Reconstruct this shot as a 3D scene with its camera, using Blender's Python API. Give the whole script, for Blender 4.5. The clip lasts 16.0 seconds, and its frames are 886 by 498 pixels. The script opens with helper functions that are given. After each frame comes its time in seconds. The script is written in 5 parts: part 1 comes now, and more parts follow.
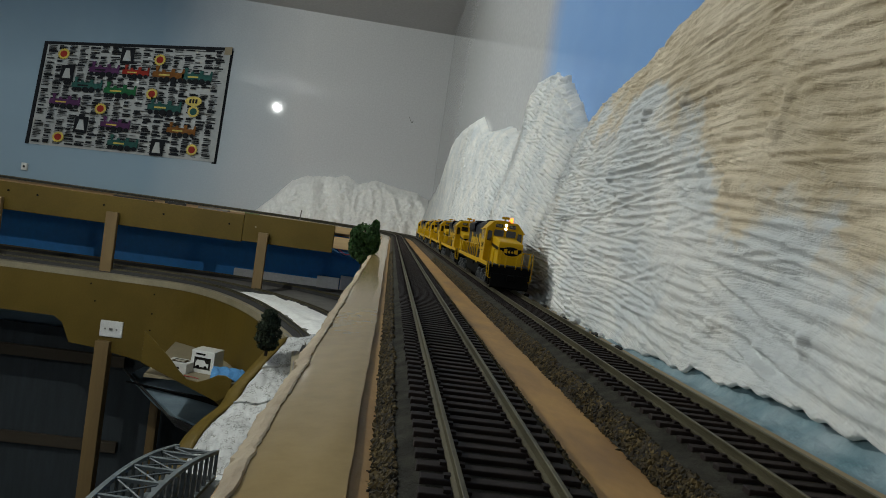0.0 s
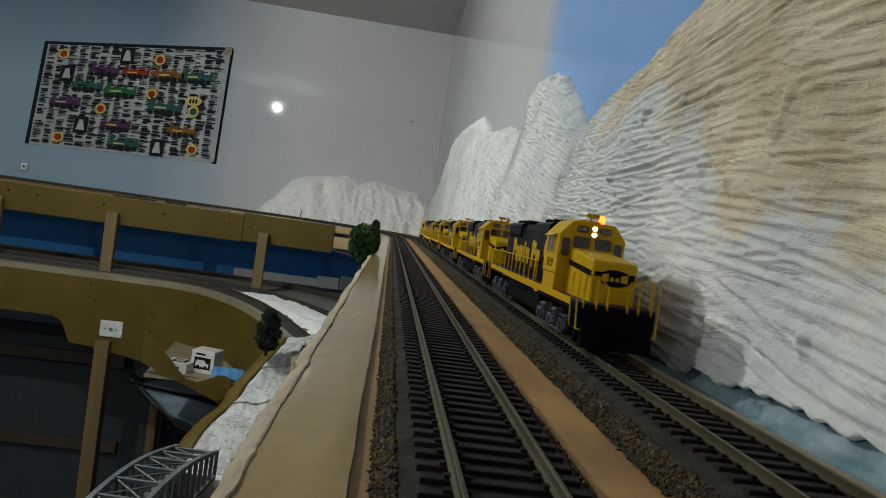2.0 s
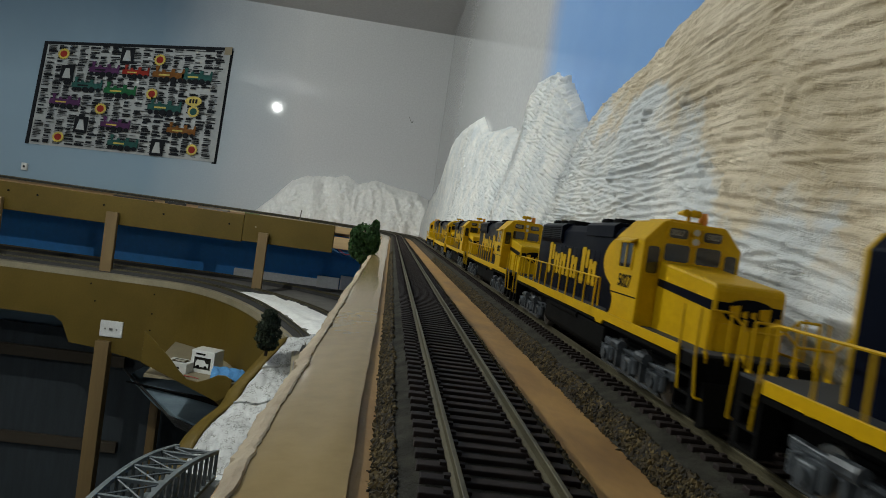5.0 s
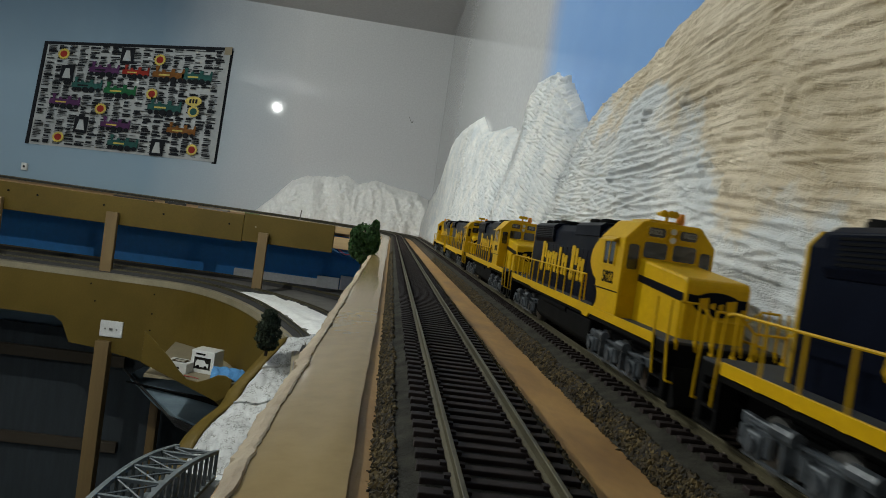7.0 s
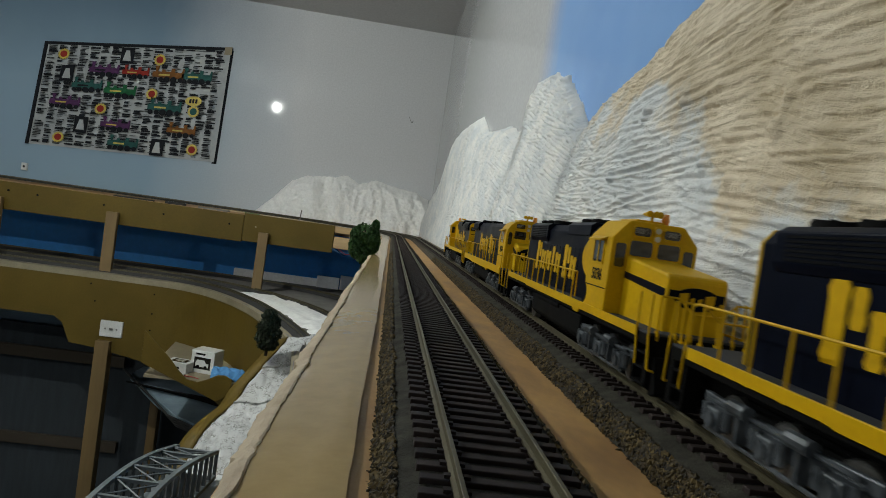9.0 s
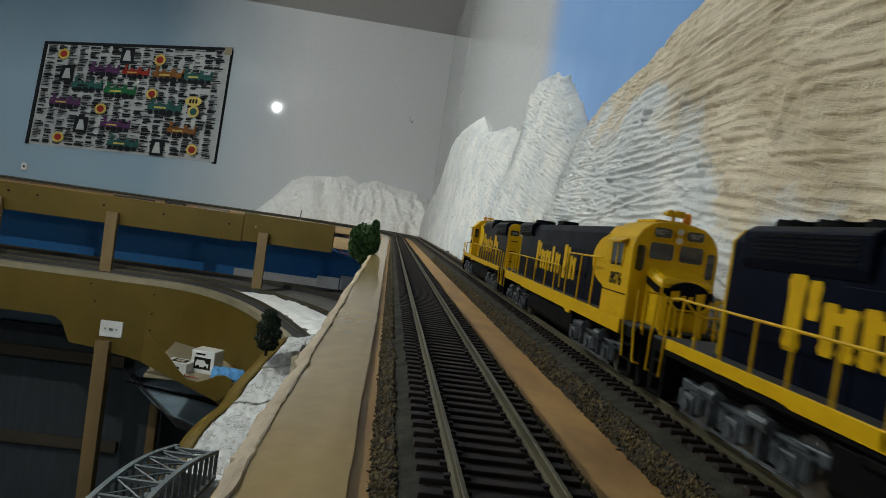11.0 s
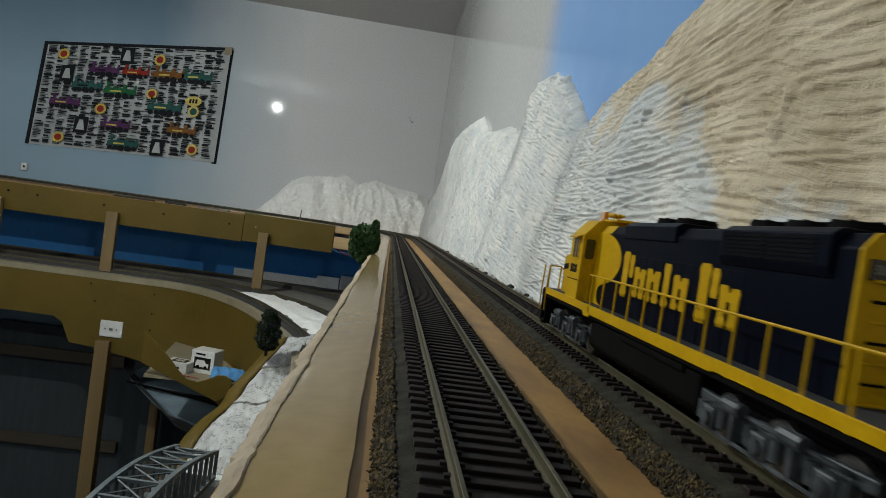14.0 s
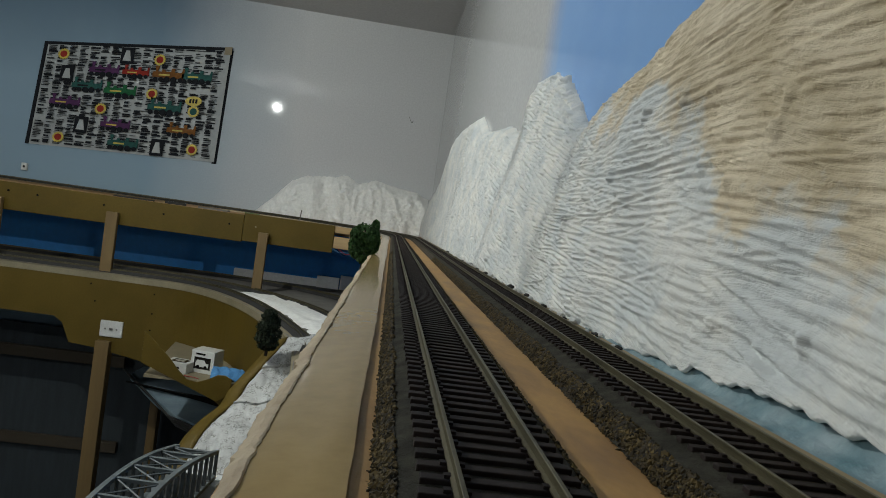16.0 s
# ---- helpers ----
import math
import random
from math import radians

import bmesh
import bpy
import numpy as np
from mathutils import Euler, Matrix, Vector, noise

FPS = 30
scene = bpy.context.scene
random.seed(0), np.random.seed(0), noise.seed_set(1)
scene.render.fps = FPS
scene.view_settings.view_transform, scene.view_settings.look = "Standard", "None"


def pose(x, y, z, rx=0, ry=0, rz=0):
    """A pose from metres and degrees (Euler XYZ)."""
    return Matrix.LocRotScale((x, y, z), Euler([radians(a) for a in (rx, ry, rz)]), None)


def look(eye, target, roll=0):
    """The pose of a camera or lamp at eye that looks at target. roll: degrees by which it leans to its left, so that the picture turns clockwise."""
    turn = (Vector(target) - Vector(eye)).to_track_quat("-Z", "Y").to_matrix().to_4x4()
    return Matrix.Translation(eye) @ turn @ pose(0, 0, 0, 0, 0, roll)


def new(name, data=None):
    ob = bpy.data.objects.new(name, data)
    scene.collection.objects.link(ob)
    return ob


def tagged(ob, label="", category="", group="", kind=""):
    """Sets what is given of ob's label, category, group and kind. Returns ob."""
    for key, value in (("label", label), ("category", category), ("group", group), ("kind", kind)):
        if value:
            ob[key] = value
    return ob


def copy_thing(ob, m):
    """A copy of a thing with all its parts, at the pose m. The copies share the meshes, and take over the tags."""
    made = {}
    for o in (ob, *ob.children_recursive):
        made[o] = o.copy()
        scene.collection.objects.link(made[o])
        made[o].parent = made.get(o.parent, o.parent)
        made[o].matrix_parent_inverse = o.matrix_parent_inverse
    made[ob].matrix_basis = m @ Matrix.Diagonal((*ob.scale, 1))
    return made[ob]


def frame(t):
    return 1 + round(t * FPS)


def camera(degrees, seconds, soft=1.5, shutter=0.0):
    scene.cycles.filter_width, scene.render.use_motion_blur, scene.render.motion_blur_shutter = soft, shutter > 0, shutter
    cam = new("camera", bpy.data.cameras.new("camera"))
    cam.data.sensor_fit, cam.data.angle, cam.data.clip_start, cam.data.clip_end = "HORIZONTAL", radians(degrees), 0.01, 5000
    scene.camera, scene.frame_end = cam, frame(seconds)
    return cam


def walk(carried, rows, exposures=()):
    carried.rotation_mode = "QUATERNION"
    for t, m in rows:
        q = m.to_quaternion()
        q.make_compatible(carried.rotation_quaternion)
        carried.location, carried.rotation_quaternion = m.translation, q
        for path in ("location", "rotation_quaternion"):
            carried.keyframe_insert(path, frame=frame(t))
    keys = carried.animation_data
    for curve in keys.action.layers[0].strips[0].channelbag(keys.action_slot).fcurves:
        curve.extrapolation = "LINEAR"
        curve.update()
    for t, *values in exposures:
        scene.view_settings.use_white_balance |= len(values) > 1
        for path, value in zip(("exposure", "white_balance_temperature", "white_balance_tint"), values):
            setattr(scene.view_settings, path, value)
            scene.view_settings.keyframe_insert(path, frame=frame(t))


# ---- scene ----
RAIL_Z = 1.5                      # top of the rails of the upper deck
EYE = Vector((0.0, 0.0, RAIL_Z + 0.0391))


def aimed(eye, yaw, pitch, roll):
    y, p = radians(yaw), radians(pitch)
    way = Vector((math.sin(y) * math.cos(p), math.cos(y) * math.cos(p), math.sin(p)))
    return look(eye, eye + way, roll)


# ---- camera: it stands still on the verge of the near track ----
cam = camera(68.57, 16.0, soft=0.9, shutter=0.5)
STAND = aimed(EYE, 4.78, -1.81, 8.13)
walk(cam, [(0.0, STAND), (16.0, STAND)], exposures=[(0.0, -0.18), (3.0, -0.12), (6.5, 0.0), (12.5, 0.0), (14.5, -0.04), (15.2, -0.13), (16.0, -0.17)])

# ---- plan ----
WALL_Y, WALL_X, CEIL_Z = 3.0, 0.166, 2.42
LEFT_X, BACK_Y = -5.0, -6.0
NEAR_X, FAR_X = 0.0252, 0.0906
DECK_Z = RAIL_Z - 0.0105          # plywood of the upper deck
LOW_Z = 1.225                     # top of the lower deck

# ---- light: one bulb known by its reflection, two added fill lamps, under the ceiling ----
world = bpy.data.worlds.new("room_air")
scene.world = world
world.use_nodes = True
world.node_tree.nodes["Background"].inputs[0].default_value = (0.75, 0.85, 1.0, 1)
world.node_tree.nodes["Background"].inputs[1].default_value = 0.02


def lamp(name, place, watts, radius, colour):
    data = bpy.data.lights.new(name, "POINT")
    data.energy, data.shadow_soft_size, data.color = watts, radius, colour
    ob = new(name, data)
    ob.location = place
    return ob


# second and third are unseen fill lamps, added to the left and behind
LAMPS = [(Vector((-0.950, 1.10, 2.247)), 36), (Vector((-2.60, -0.60, 2.36)), 42), (Vector((-3.60, -4.60, 2.36)), 36)]
for place, watts in LAMPS:
    lamp("bulb_light", place, watts, 0.011, (0.95, 1.0, 0.95))

# ---- materials ----


def ramp(nt, src, lo, hi, a, b):
    r = nt.nodes.new("ShaderNodeValToRGB")
    r.color_ramp.elements[0].position, r.color_ramp.elements[1].position = lo, hi
    r.color_ramp.elements[0].color, r.color_ramp.elements[1].color = (*a, 1), (*b, 1)
    nt.links.new(src, r.inputs[0])
    return r.outputs[0]


def mixed(nt, fac, a, b, mode="MIX"):
    m = nt.nodes.new("ShaderNodeMix")
    m.data_type, m.blend_type = "RGBA", mode
    for sock, value in ((m.inputs[0], fac), (m.inputs[6], a), (m.inputs[7], b)):
        if isinstance(value, bpy.types.NodeSocket):
            nt.links.new(value, sock)
        elif isinstance(value, (int, float)):
            sock.default_value = value
        else:
            sock.default_value = (*value, 1)
    return m.outputs[2]


def coords(nt, scale=(1, 1, 1), uv=False):
    tc = nt.nodes.new("ShaderNodeTexCoord")
    mp = nt.nodes.new("ShaderNodeMapping")
    mp.inputs["Scale"].default_value = scale
    nt.links.new(tc.outputs["UV" if uv else "Object"], mp.inputs[0])
    return mp.outputs[0]


def noised(nt, vec, scale, detail=4, rough=0.55, distort=0.0):
    n = nt.nodes.new("ShaderNodeTexNoise")
    n.inputs["Scale"].default_value, n.inputs["Detail"].default_value = scale, detail
    n.inputs["Roughness"].default_value, n.inputs["Distortion"].default_value = rough, distort
    nt.links.new(vec, n.inputs["Vector"])
    return n.outputs[0]


def bumped(nt, height, strength, distance, normal=None):
    b = nt.nodes.new("ShaderNodeBump")
    b.inputs["Strength"].default_value, b.inputs["Distance"].default_value = strength, distance
    nt.links.new(height, b.inputs["Height"])
    if normal:
        nt.links.new(normal, b.inputs["Normal"])
    return b.outputs[0]


def stuff(name, colour, dark=None, rough=0.6, metal=0.0, coarse=8.0, fine=60.0, stretch=(1, 1, 1), bump=0.15, depth=0.001,
          rough_var=0.12, coat=0.0, vary=0.0, contrast=0.6, spec=0.5):
    """A procedural surface: stains at a coarse and grain at a fine scale (per metre)."""
    m = bpy.data.materials.new(name)
    m.use_nodes = True
    nt = m.node_tree
    bsdf = nt.nodes["Principled BSDF"]
    dark = dark or tuple(c * 0.72 for c in colour)
    vec = coords(nt, stretch)
    big, small = noised(nt, vec, coarse, 3), noised(nt, vec, fine, 5, 0.65)
    col = mixed(nt, ramp(nt, big, 0.5 - contrast / 2.6, 0.5 + contrast / 2.6, (0, 0, 0), (1, 1, 1)), dark, colour)
    grain = ramp(nt, small, 0.25, 0.75, (0.86,) * 3, (1.08,) * 3)
    col = mixed(nt, 1.0, col, grain, "MULTIPLY")
    if vary:
        info = nt.nodes.new("ShaderNodeObjectInfo")
        tone = ramp(nt, info.outputs["Random"], 0, 1, (1 - vary,) * 3, (1 + vary,) * 3)
        col = mixed(nt, 1.0, col, tone, "MULTIPLY")
    nt.links.new(col, bsdf.inputs["Base Color"])
    rr = nt.nodes.new("ShaderNodeMapRange")
    rr.inputs["To Min"].default_value, rr.inputs["To Max"].default_value = max(rough - rough_var, 0.03), min(rough + rough_var, 1)
    nt.links.new(big, rr.inputs["Value"])
    nt.links.new(rr.outputs[0], bsdf.inputs["Roughness"])
    bsdf.inputs["Metallic"].default_value = metal
    bsdf.inputs["Coat Weight"].default_value = coat
    bsdf.inputs["Specular IOR Level"].default_value = spec
    if bump:
        nt.links.new(bumped(nt, small, bump, depth), bsdf.inputs["Normal"])
    return m


def glowing(name, colour, strength):
    m = bpy.data.materials.new(name)
    m.use_nodes = True
    b = m.node_tree.nodes["Principled BSDF"]
    b.inputs["Base Color"].default_value = (*colour, 1)
    b.inputs["Emission Color"].default_value, b.inputs["Emission Strength"].default_value = (*colour, 1), strength
    return m


def glassy(name, colour, rough=0.05):
    m = bpy.data.materials.new(name)
    m.use_nodes = True
    b = m.node_tree.nodes["Principled BSDF"]
    b.inputs["Base Color"].default_value, b.inputs["Roughness"].default_value = (*colour, 1), rough
    b.inputs["Coat Weight"].default_value = 0.5
    return m


def wall_paint(name, colour, dark, rough=0.045):
    """Semi-gloss wall paint with the orange peel of a roller and faint smudges."""
    return stuff(name, colour, dark, rough, coarse=1.1, fine=140, bump=0.03, depth=0.0005, rough_var=0.015, contrast=0.9, spec=0.16)


GREY_WALL = wall_paint("grey_wall_paint", (0.61, 0.615, 0.625), (0.56, 0.57, 0.58))
CEIL = stuff("ceiling_paint", (0.58, 0.58, 0.58), (0.53, 0.53, 0.535), 0.8, coarse=1.5, fine=90, bump=0.2)
# floor base colour is dark to hold the shade below the layout
FLOOR = stuff("floor_dark_for_shade", (0.06, 0.058, 0.055), (0.035, 0.035, 0.035), 0.7, coarse=3, fine=60)
TAN_BOARD = stuff("tan_painted_board", (0.42, 0.295, 0.128), (0.34, 0.232, 0.098), 0.13, coarse=14, fine=120, bump=0.03, rough_var=0.03)
HARDBOARD = stuff("brown_hardboard", (0.122, 0.081, 0.013), (0.086, 0.057, 0.009), 0.5, coarse=5, fine=180, bump=0.08, spec=0.2)
EDGE_PLY = stuff("raw_plywood", (0.50, 0.285, 0.090), (0.27, 0.140, 0.045), 0.6, coarse=70, fine=300, stretch=(1, 0.4, 1), bump=0.3, contrast=0.6)
PINE = stuff("pine_board", (0.19, 0.122, 0.045), (0.135, 0.085, 0.03), 0.6, coarse=10, fine=120, stretch=(1, 1, 0.08), bump=0.15)
PINE_LONG = stuff("pine_rail", (0.52, 0.36, 0.18), (0.42, 0.27, 0.12), 0.6, coarse=10, fine=120, stretch=(0.08, 1, 1), bump=0.15)
BLUE_BOARD = stuff("blue_backdrop_paint", (0.018, 0.28, 0.74), (0.014, 0.24, 0.66), 0.5, coarse=3, fine=60, bump=0.04)
PALE_BLUE = stuff("pale_blue_paint", (0.33, 0.42, 0.46), (0.11, 0.22, 0.26), 0.6, coarse=55, fine=320, stretch=(1, 1, 0.5), bump=0.6, depth=0.002, contrast=0.45)
TIE = stuff("dark_brown_tie", (0.024, 0.0150, 0.0125), (0.013, 0.0085, 0.0075), 0.75, coarse=60, fine=500, stretch=(0.25, 1, 1), bump=0.3, depth=0.0003, vary=0.3, spec=0.25)
RAIL = stuff("nickel_silver_rail", (0.120, 0.104, 0.058), (0.06, 0.051, 0.028), 0.5, 0.5, coarse=40, fine=300, bump=0.05)
CORK = stuff("grey_cork_roadbed", (0.060, 0.056, 0.044), (0.030, 0.028, 0.022), 0.92, coarse=170, fine=1300, bump=0.9, depth=0.0006, contrast=0.35, spec=0.08)
GRIT = stuff("brown_ballast_grit", (0.070, 0.050, 0.026), (0.013, 0.010, 0.006), 0.95, coarse=480, fine=1500, bump=1.0, depth=0.001, contrast=0.3)
SNOW = stuff("white_plaster", (0.93, 0.92, 0.89), (0.86, 0.855, 0.835), 0.85, coarse=9, fine=90, bump=0.3, depth=0.003)
FOAM = stuff("white_foam_board", (0.68, 0.69, 0.69), (0.50, 0.51, 0.51), 0.8, coarse=40, fine=260, bump=0.6, depth=0.002)
YELLOW = stuff("warbonnet_yellow", (0.62, 0.37, 0.004), (0.54, 0.315, 0.003), 0.40, coarse=60, fine=600, bump=0.03, depth=0.0002, spec=0.16)
NAVY = stuff("dark_navy_blue", (0.0042, 0.0060, 0.0135), (0.0026, 0.0038, 0.0085), 0.34, coarse=60, fine=500, bump=0.04, depth=0.0002, spec=0.05)
BLACK = stuff("matt_black_plastic", (0.005, 0.005, 0.005), (0.003, 0.003, 0.003), 0.6, coarse=60, fine=500, bump=0.1, depth=0.0003, spec=0.05)
SILVER = stuff("silver_grey_truck", (0.125, 0.14, 0.155), (0.018, 0.022, 0.026), 0.36, 0.15, coarse=170, fine=700, bump=0.2, depth=0.0003)
STEEL = stuff("wheel_steel", (0.35, 0.34, 0.32), (0.2, 0.19, 0.18), 0.35, 0.9, coarse=80, fine=400)
WINDOW = glassy("smoked_window", (0.015, 0.014, 0.013))
LAMP_ON = glowing("lit_headlight", (1.0, 0.88, 0.72), 12)
BEACON = glowing("orange_beacon", (1.0, 0.20, 0.02), 4)
BEACON_OFF = stuff("orange_lens", (0.8, 0.30, 0.03), rough=0.25, coarse=60)
WALKWAY = stuff("dull_grey_walkway", (0.055, 0.058, 0.062), (0.035, 0.037, 0.04), 0.8, coarse=90, fine=700, bump=0.3, depth=0.0002, spec=0.2)
NUMERAL = stuff("dull_white_numeral", (0.22, 0.21, 0.18), rough=0.5, coarse=60)
LENS_OFF = stuff("clear_lens", (0.55, 0.52, 0.45), rough=0.2, coarse=60)

# ---- mesh helpers ----


def box(bm, x0, x1, y0, y1, z0, z1, bevel=0.0):
    vs = [bm.verts.new((x, y, z)) for x in (x0, x1) for y in (y0, y1) for z in (z0, z1)]
    fs = [bm.faces.new([vs[i] for i in f]) for f in ((0, 1, 3, 2), (4, 6, 7, 5), (0, 4, 5, 1), (2, 3, 7, 6), (0, 2, 6, 4), (1, 5, 7, 3))]
    if bevel:
        es = list({e for f in fs for e in f.edges})
        bmesh.ops.bevel(bm, geom=es, offset=bevel, segments=2, affect="EDGES", profile=0.5)


def rod(bm, a, b, r, seg=8, r2=None):
    a, b = Vector(a), Vector(b)
    d = b - a
    m = Matrix.Translation((a + b) / 2) @ d.to_track_quat("Z", "Y").to_matrix().to_4x4()
    bmesh.ops.create_cone(bm, cap_ends=True, segments=seg, radius1=r, radius2=r if r2 is None else r2, depth=d.length, matrix=m)


def wire(bm, points, r, seg=6):
    for a, b in zip(points, points[1:]):
        rod(bm, a, b, r, seg)


def prism(bm, outline, a, b, axis="x", bevel=0.0):
    """An outline of (u, v) drawn out along an axis from a to b."""
    def at(u, v, w):
        return {"x": (w, u, v), "y": (u, w, v), "z": (u, v, w)}[axis]
    lo, hi = [bm.verts.new(at(u, v, a)) for u, v in outline], [bm.verts.new(at(u, v, b)) for u, v in outline]
    fs = [bm.faces.new(lo), bm.faces.new(hi[::-1])]
    n = len(outline)
    for i in range(n):
        fs.append(bm.faces.new((lo[i], lo[(i + 1) % n], hi[(i + 1) % n], hi[i])))
    bmesh.ops.recalc_face_normals(bm, faces=fs)
    if bevel:
        bmesh.ops.bevel(bm, geom=list({e for f in fs for e in f.edges}), offset=bevel, segments=2, affect="EDGES", profile=0.5)


def tube(bm, points, r, seg=6):
    """One continuous bent round wire."""
    pts = [Vector(p) for p in points]
    rings = []
    for i, p in enumerate(pts):
        d = (pts[min(i + 1, len(pts) - 1)] - pts[max(i - 1, 0)]).normalized()
        q = d.to_track_quat("Z", "Y")
        rings.append([bm.verts.new(p + q @ Vector((r * math.cos(k * 2 * math.pi / seg), r * math.sin(k * 2 * math.pi / seg), 0))) for k in range(seg)])
    for a, b in zip(rings, rings[1:]):
        for k in range(seg):
            bm.faces.new((a[k], a[(k + 1) % seg], b[(k + 1) % seg], b[k]))
    bm.faces.new(rings[0][::-1])
    bm.faces.new(rings[-1])


def mesh_of(name, bm, material, smooth=False, scale=1.0):
    if scale != 1.0:
        bmesh.ops.scale(bm, vec=(scale,) * 3, verts=bm.verts)
    bmesh.ops.recalc_face_normals(bm, faces=bm.faces)
    me = bpy.data.meshes.new(name)
    bm.to_mesh(me)
    bm.free()
    for m in material if isinstance(material, (list, tuple)) else (material,):
        me.materials.append(m)
    if smooth:
        me.polygons.foreach_set("use_smooth", [True] * len(me.polygons))
    return me


def part(name, bm, material, parent, label="", smooth=False, scale=1.0):
    ob = new(name, mesh_of(name, bm, material, smooth, scale))
    ob.parent = parent
    return tagged(ob, label)


def thing(name, bm, material, label, category, group="", kind="", smooth=False):
    return tagged(new(name, mesh_of(name, bm, material, smooth)), label, category, group, kind)


def anchor(name, place, label, category, group="", kind=""):
    ob = new(name)
    ob.empty_display_size = 0.02
    ob.location = place
    return tagged(ob, label, category, group, kind)


def boxed(name, dims, material, label, category, kind="structure", bevel=0.0):
    bm = bmesh.new()
    box(bm, *dims, bevel)
    return thing(name, bm, material, label, category, kind=kind)


def piecewise(x, table):
    xs, ys = zip(*table)
    return float(np.interp(x, xs, ys))


def grid_mesh(name, pts, material, uvs=None, masks=None, smooth=True):
    """pts: array rows x columns x 3."""
    n, m = pts.shape[:2]
    idx = np.arange(n * m).reshape(n, m)
    faces = np.stack([idx[:-1, :-1], idx[1:, :-1], idx[1:, 1:], idx[:-1, 1:]], -1).reshape(-1, 4)
    me = bpy.data.meshes.new(name)
    me.from_pydata(pts.reshape(-1, 3).tolist(), [], faces.tolist())
    me.materials.append(material)
    if smooth:
        me.polygons.foreach_set("use_smooth", [True] * len(me.polygons))
    if uvs is not None:
        layer = me.uv_layers.new(name="UVMap")
        layer.data.foreach_set("uv", uvs.reshape(-1, 2)[faces.reshape(-1)].astype(np.float32).reshape(-1))
    if masks is not None:
        at = me.attributes.new("paint", "FLOAT", "POINT")
        at.data.foreach_set("value", masks.reshape(-1).astype(np.float32))
    me.update()
    return me


# ---- the way of the tracks: straight, then an easement into a left-hand curve and along the far wall ----


def track_line(x0, start=1.8, ease=0.6, radius=0.75, begin=-2.45, end=5.0, step=0.005):
    """Points (x, y, heading) along a track; s is 0 abreast of the camera."""
    rows, x, y, s, turn = [], x0, begin, begin, 0.0
    while s < end:
        rows.append((s, x, y, turn))
        k = 0.0 if s < start else min((s - start) / ease, 1.0) / radius
        if turn >= math.pi / 2:
            k, turn = 0.0, math.pi / 2
        turn += k * step
        x, y, s = x - math.sin(turn) * step, y + math.cos(turn) * step, s + step
    return np.array(rows)


NEAR_LINE = track_line(NEAR_X, radius=0.70)
FAR_LINE = track_line(FAR_X, radius=0.765)


def on_line(line, s):
    return tuple(float(np.interp(s, line[:, 0], line[:, k])) for k in (1, 2, 3))


def swept(line, profile, s0, s1, step):
    """A profile of (across to the right, height) drawn along a line."""
    out = []
    for s in np.arange(s0, s1 + 1e-6, step):
        x, y, t = on_line(line, s)
        out.append([(x + math.cos(t) * a, y + math.sin(t) * a, z) for a, z in profile])
    return np.array(out)

# ---- the room ----


def graded_wall_paint():
    """Grey wall colour that turns blue away from the corner, darkest along the top."""
    m = wall_paint("grey_to_blue_wall_paint", (0.61, 0.615, 0.625), (0.56, 0.57, 0.58))
    nt = m.node_tree
    bsdf = nt.nodes["Principled BSDF"]
    grey = bsdf.inputs["Base Color"].links[0].from_socket
    sep = nt.nodes.new("ShaderNodeSeparateXYZ")
    nt.links.new(coords(nt), sep.inputs[0])
    wobble = noised(nt, coords(nt, (1, 1, 0.6)), 2.2, 4)

    def along(axis, rate, start):
        add = nt.nodes.new("ShaderNodeMath")
        add.operation = "MULTIPLY_ADD"
        nt.links.new(sep.outputs[axis], add.inputs[0])
        add.inputs[1].default_value = rate
        add.inputs[2].default_value = start
        more = nt.nodes.new("ShaderNodeMath")
        more.operation = "MULTIPLY_ADD"
        nt.links.new(wobble, more.inputs[0])
        more.inputs[1].default_value = 0.5
        nt.links.new(add.outputs[0], more.inputs[2])
        return more.outputs[0]

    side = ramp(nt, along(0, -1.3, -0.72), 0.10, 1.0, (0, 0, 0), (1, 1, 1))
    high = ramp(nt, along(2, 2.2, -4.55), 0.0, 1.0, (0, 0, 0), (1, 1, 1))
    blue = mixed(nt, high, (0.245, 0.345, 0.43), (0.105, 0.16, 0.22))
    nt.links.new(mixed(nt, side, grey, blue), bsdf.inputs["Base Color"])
    return m


boxed("floor", (LEFT_X, WALL_X + 0.1, BACK_Y, WALL_Y + 0.1, -0.1, 0.0), FLOOR, "smooth concrete floor, coloured dark for the shade below the layout", "floor")
boxed("ceiling", (LEFT_X - 0.1, WALL_X + 0.1, BACK_Y - 0.1, WALL_Y + 0.1, CEIL_Z, CEIL_Z + 0.1), CEIL, "plain matt grey-white painted ceiling of the train room", "ceiling")
boxed("wall_north", (LEFT_X - 0.1, WALL_X + 0.1, WALL_Y, WALL_Y + 0.1, 0.0, CEIL_Z), graded_wall_paint(), "grey semi-gloss wall, bluer away from the corner and darker towards the top", "wall")
boxed("wall_west", (LEFT_X - 0.1, LEFT_X, BACK_Y, WALL_Y, 0.0, CEIL_Z), GREY_WALL, "smooth grey painted side wall of the room", "wall")
boxed("wall_south", (LEFT_X - 0.1, WALL_X + 0.1, BACK_Y - 0.1, BACK_Y, 0.0, CEIL_Z), GREY_WALL, "smooth grey painted end wall of the room", "wall")


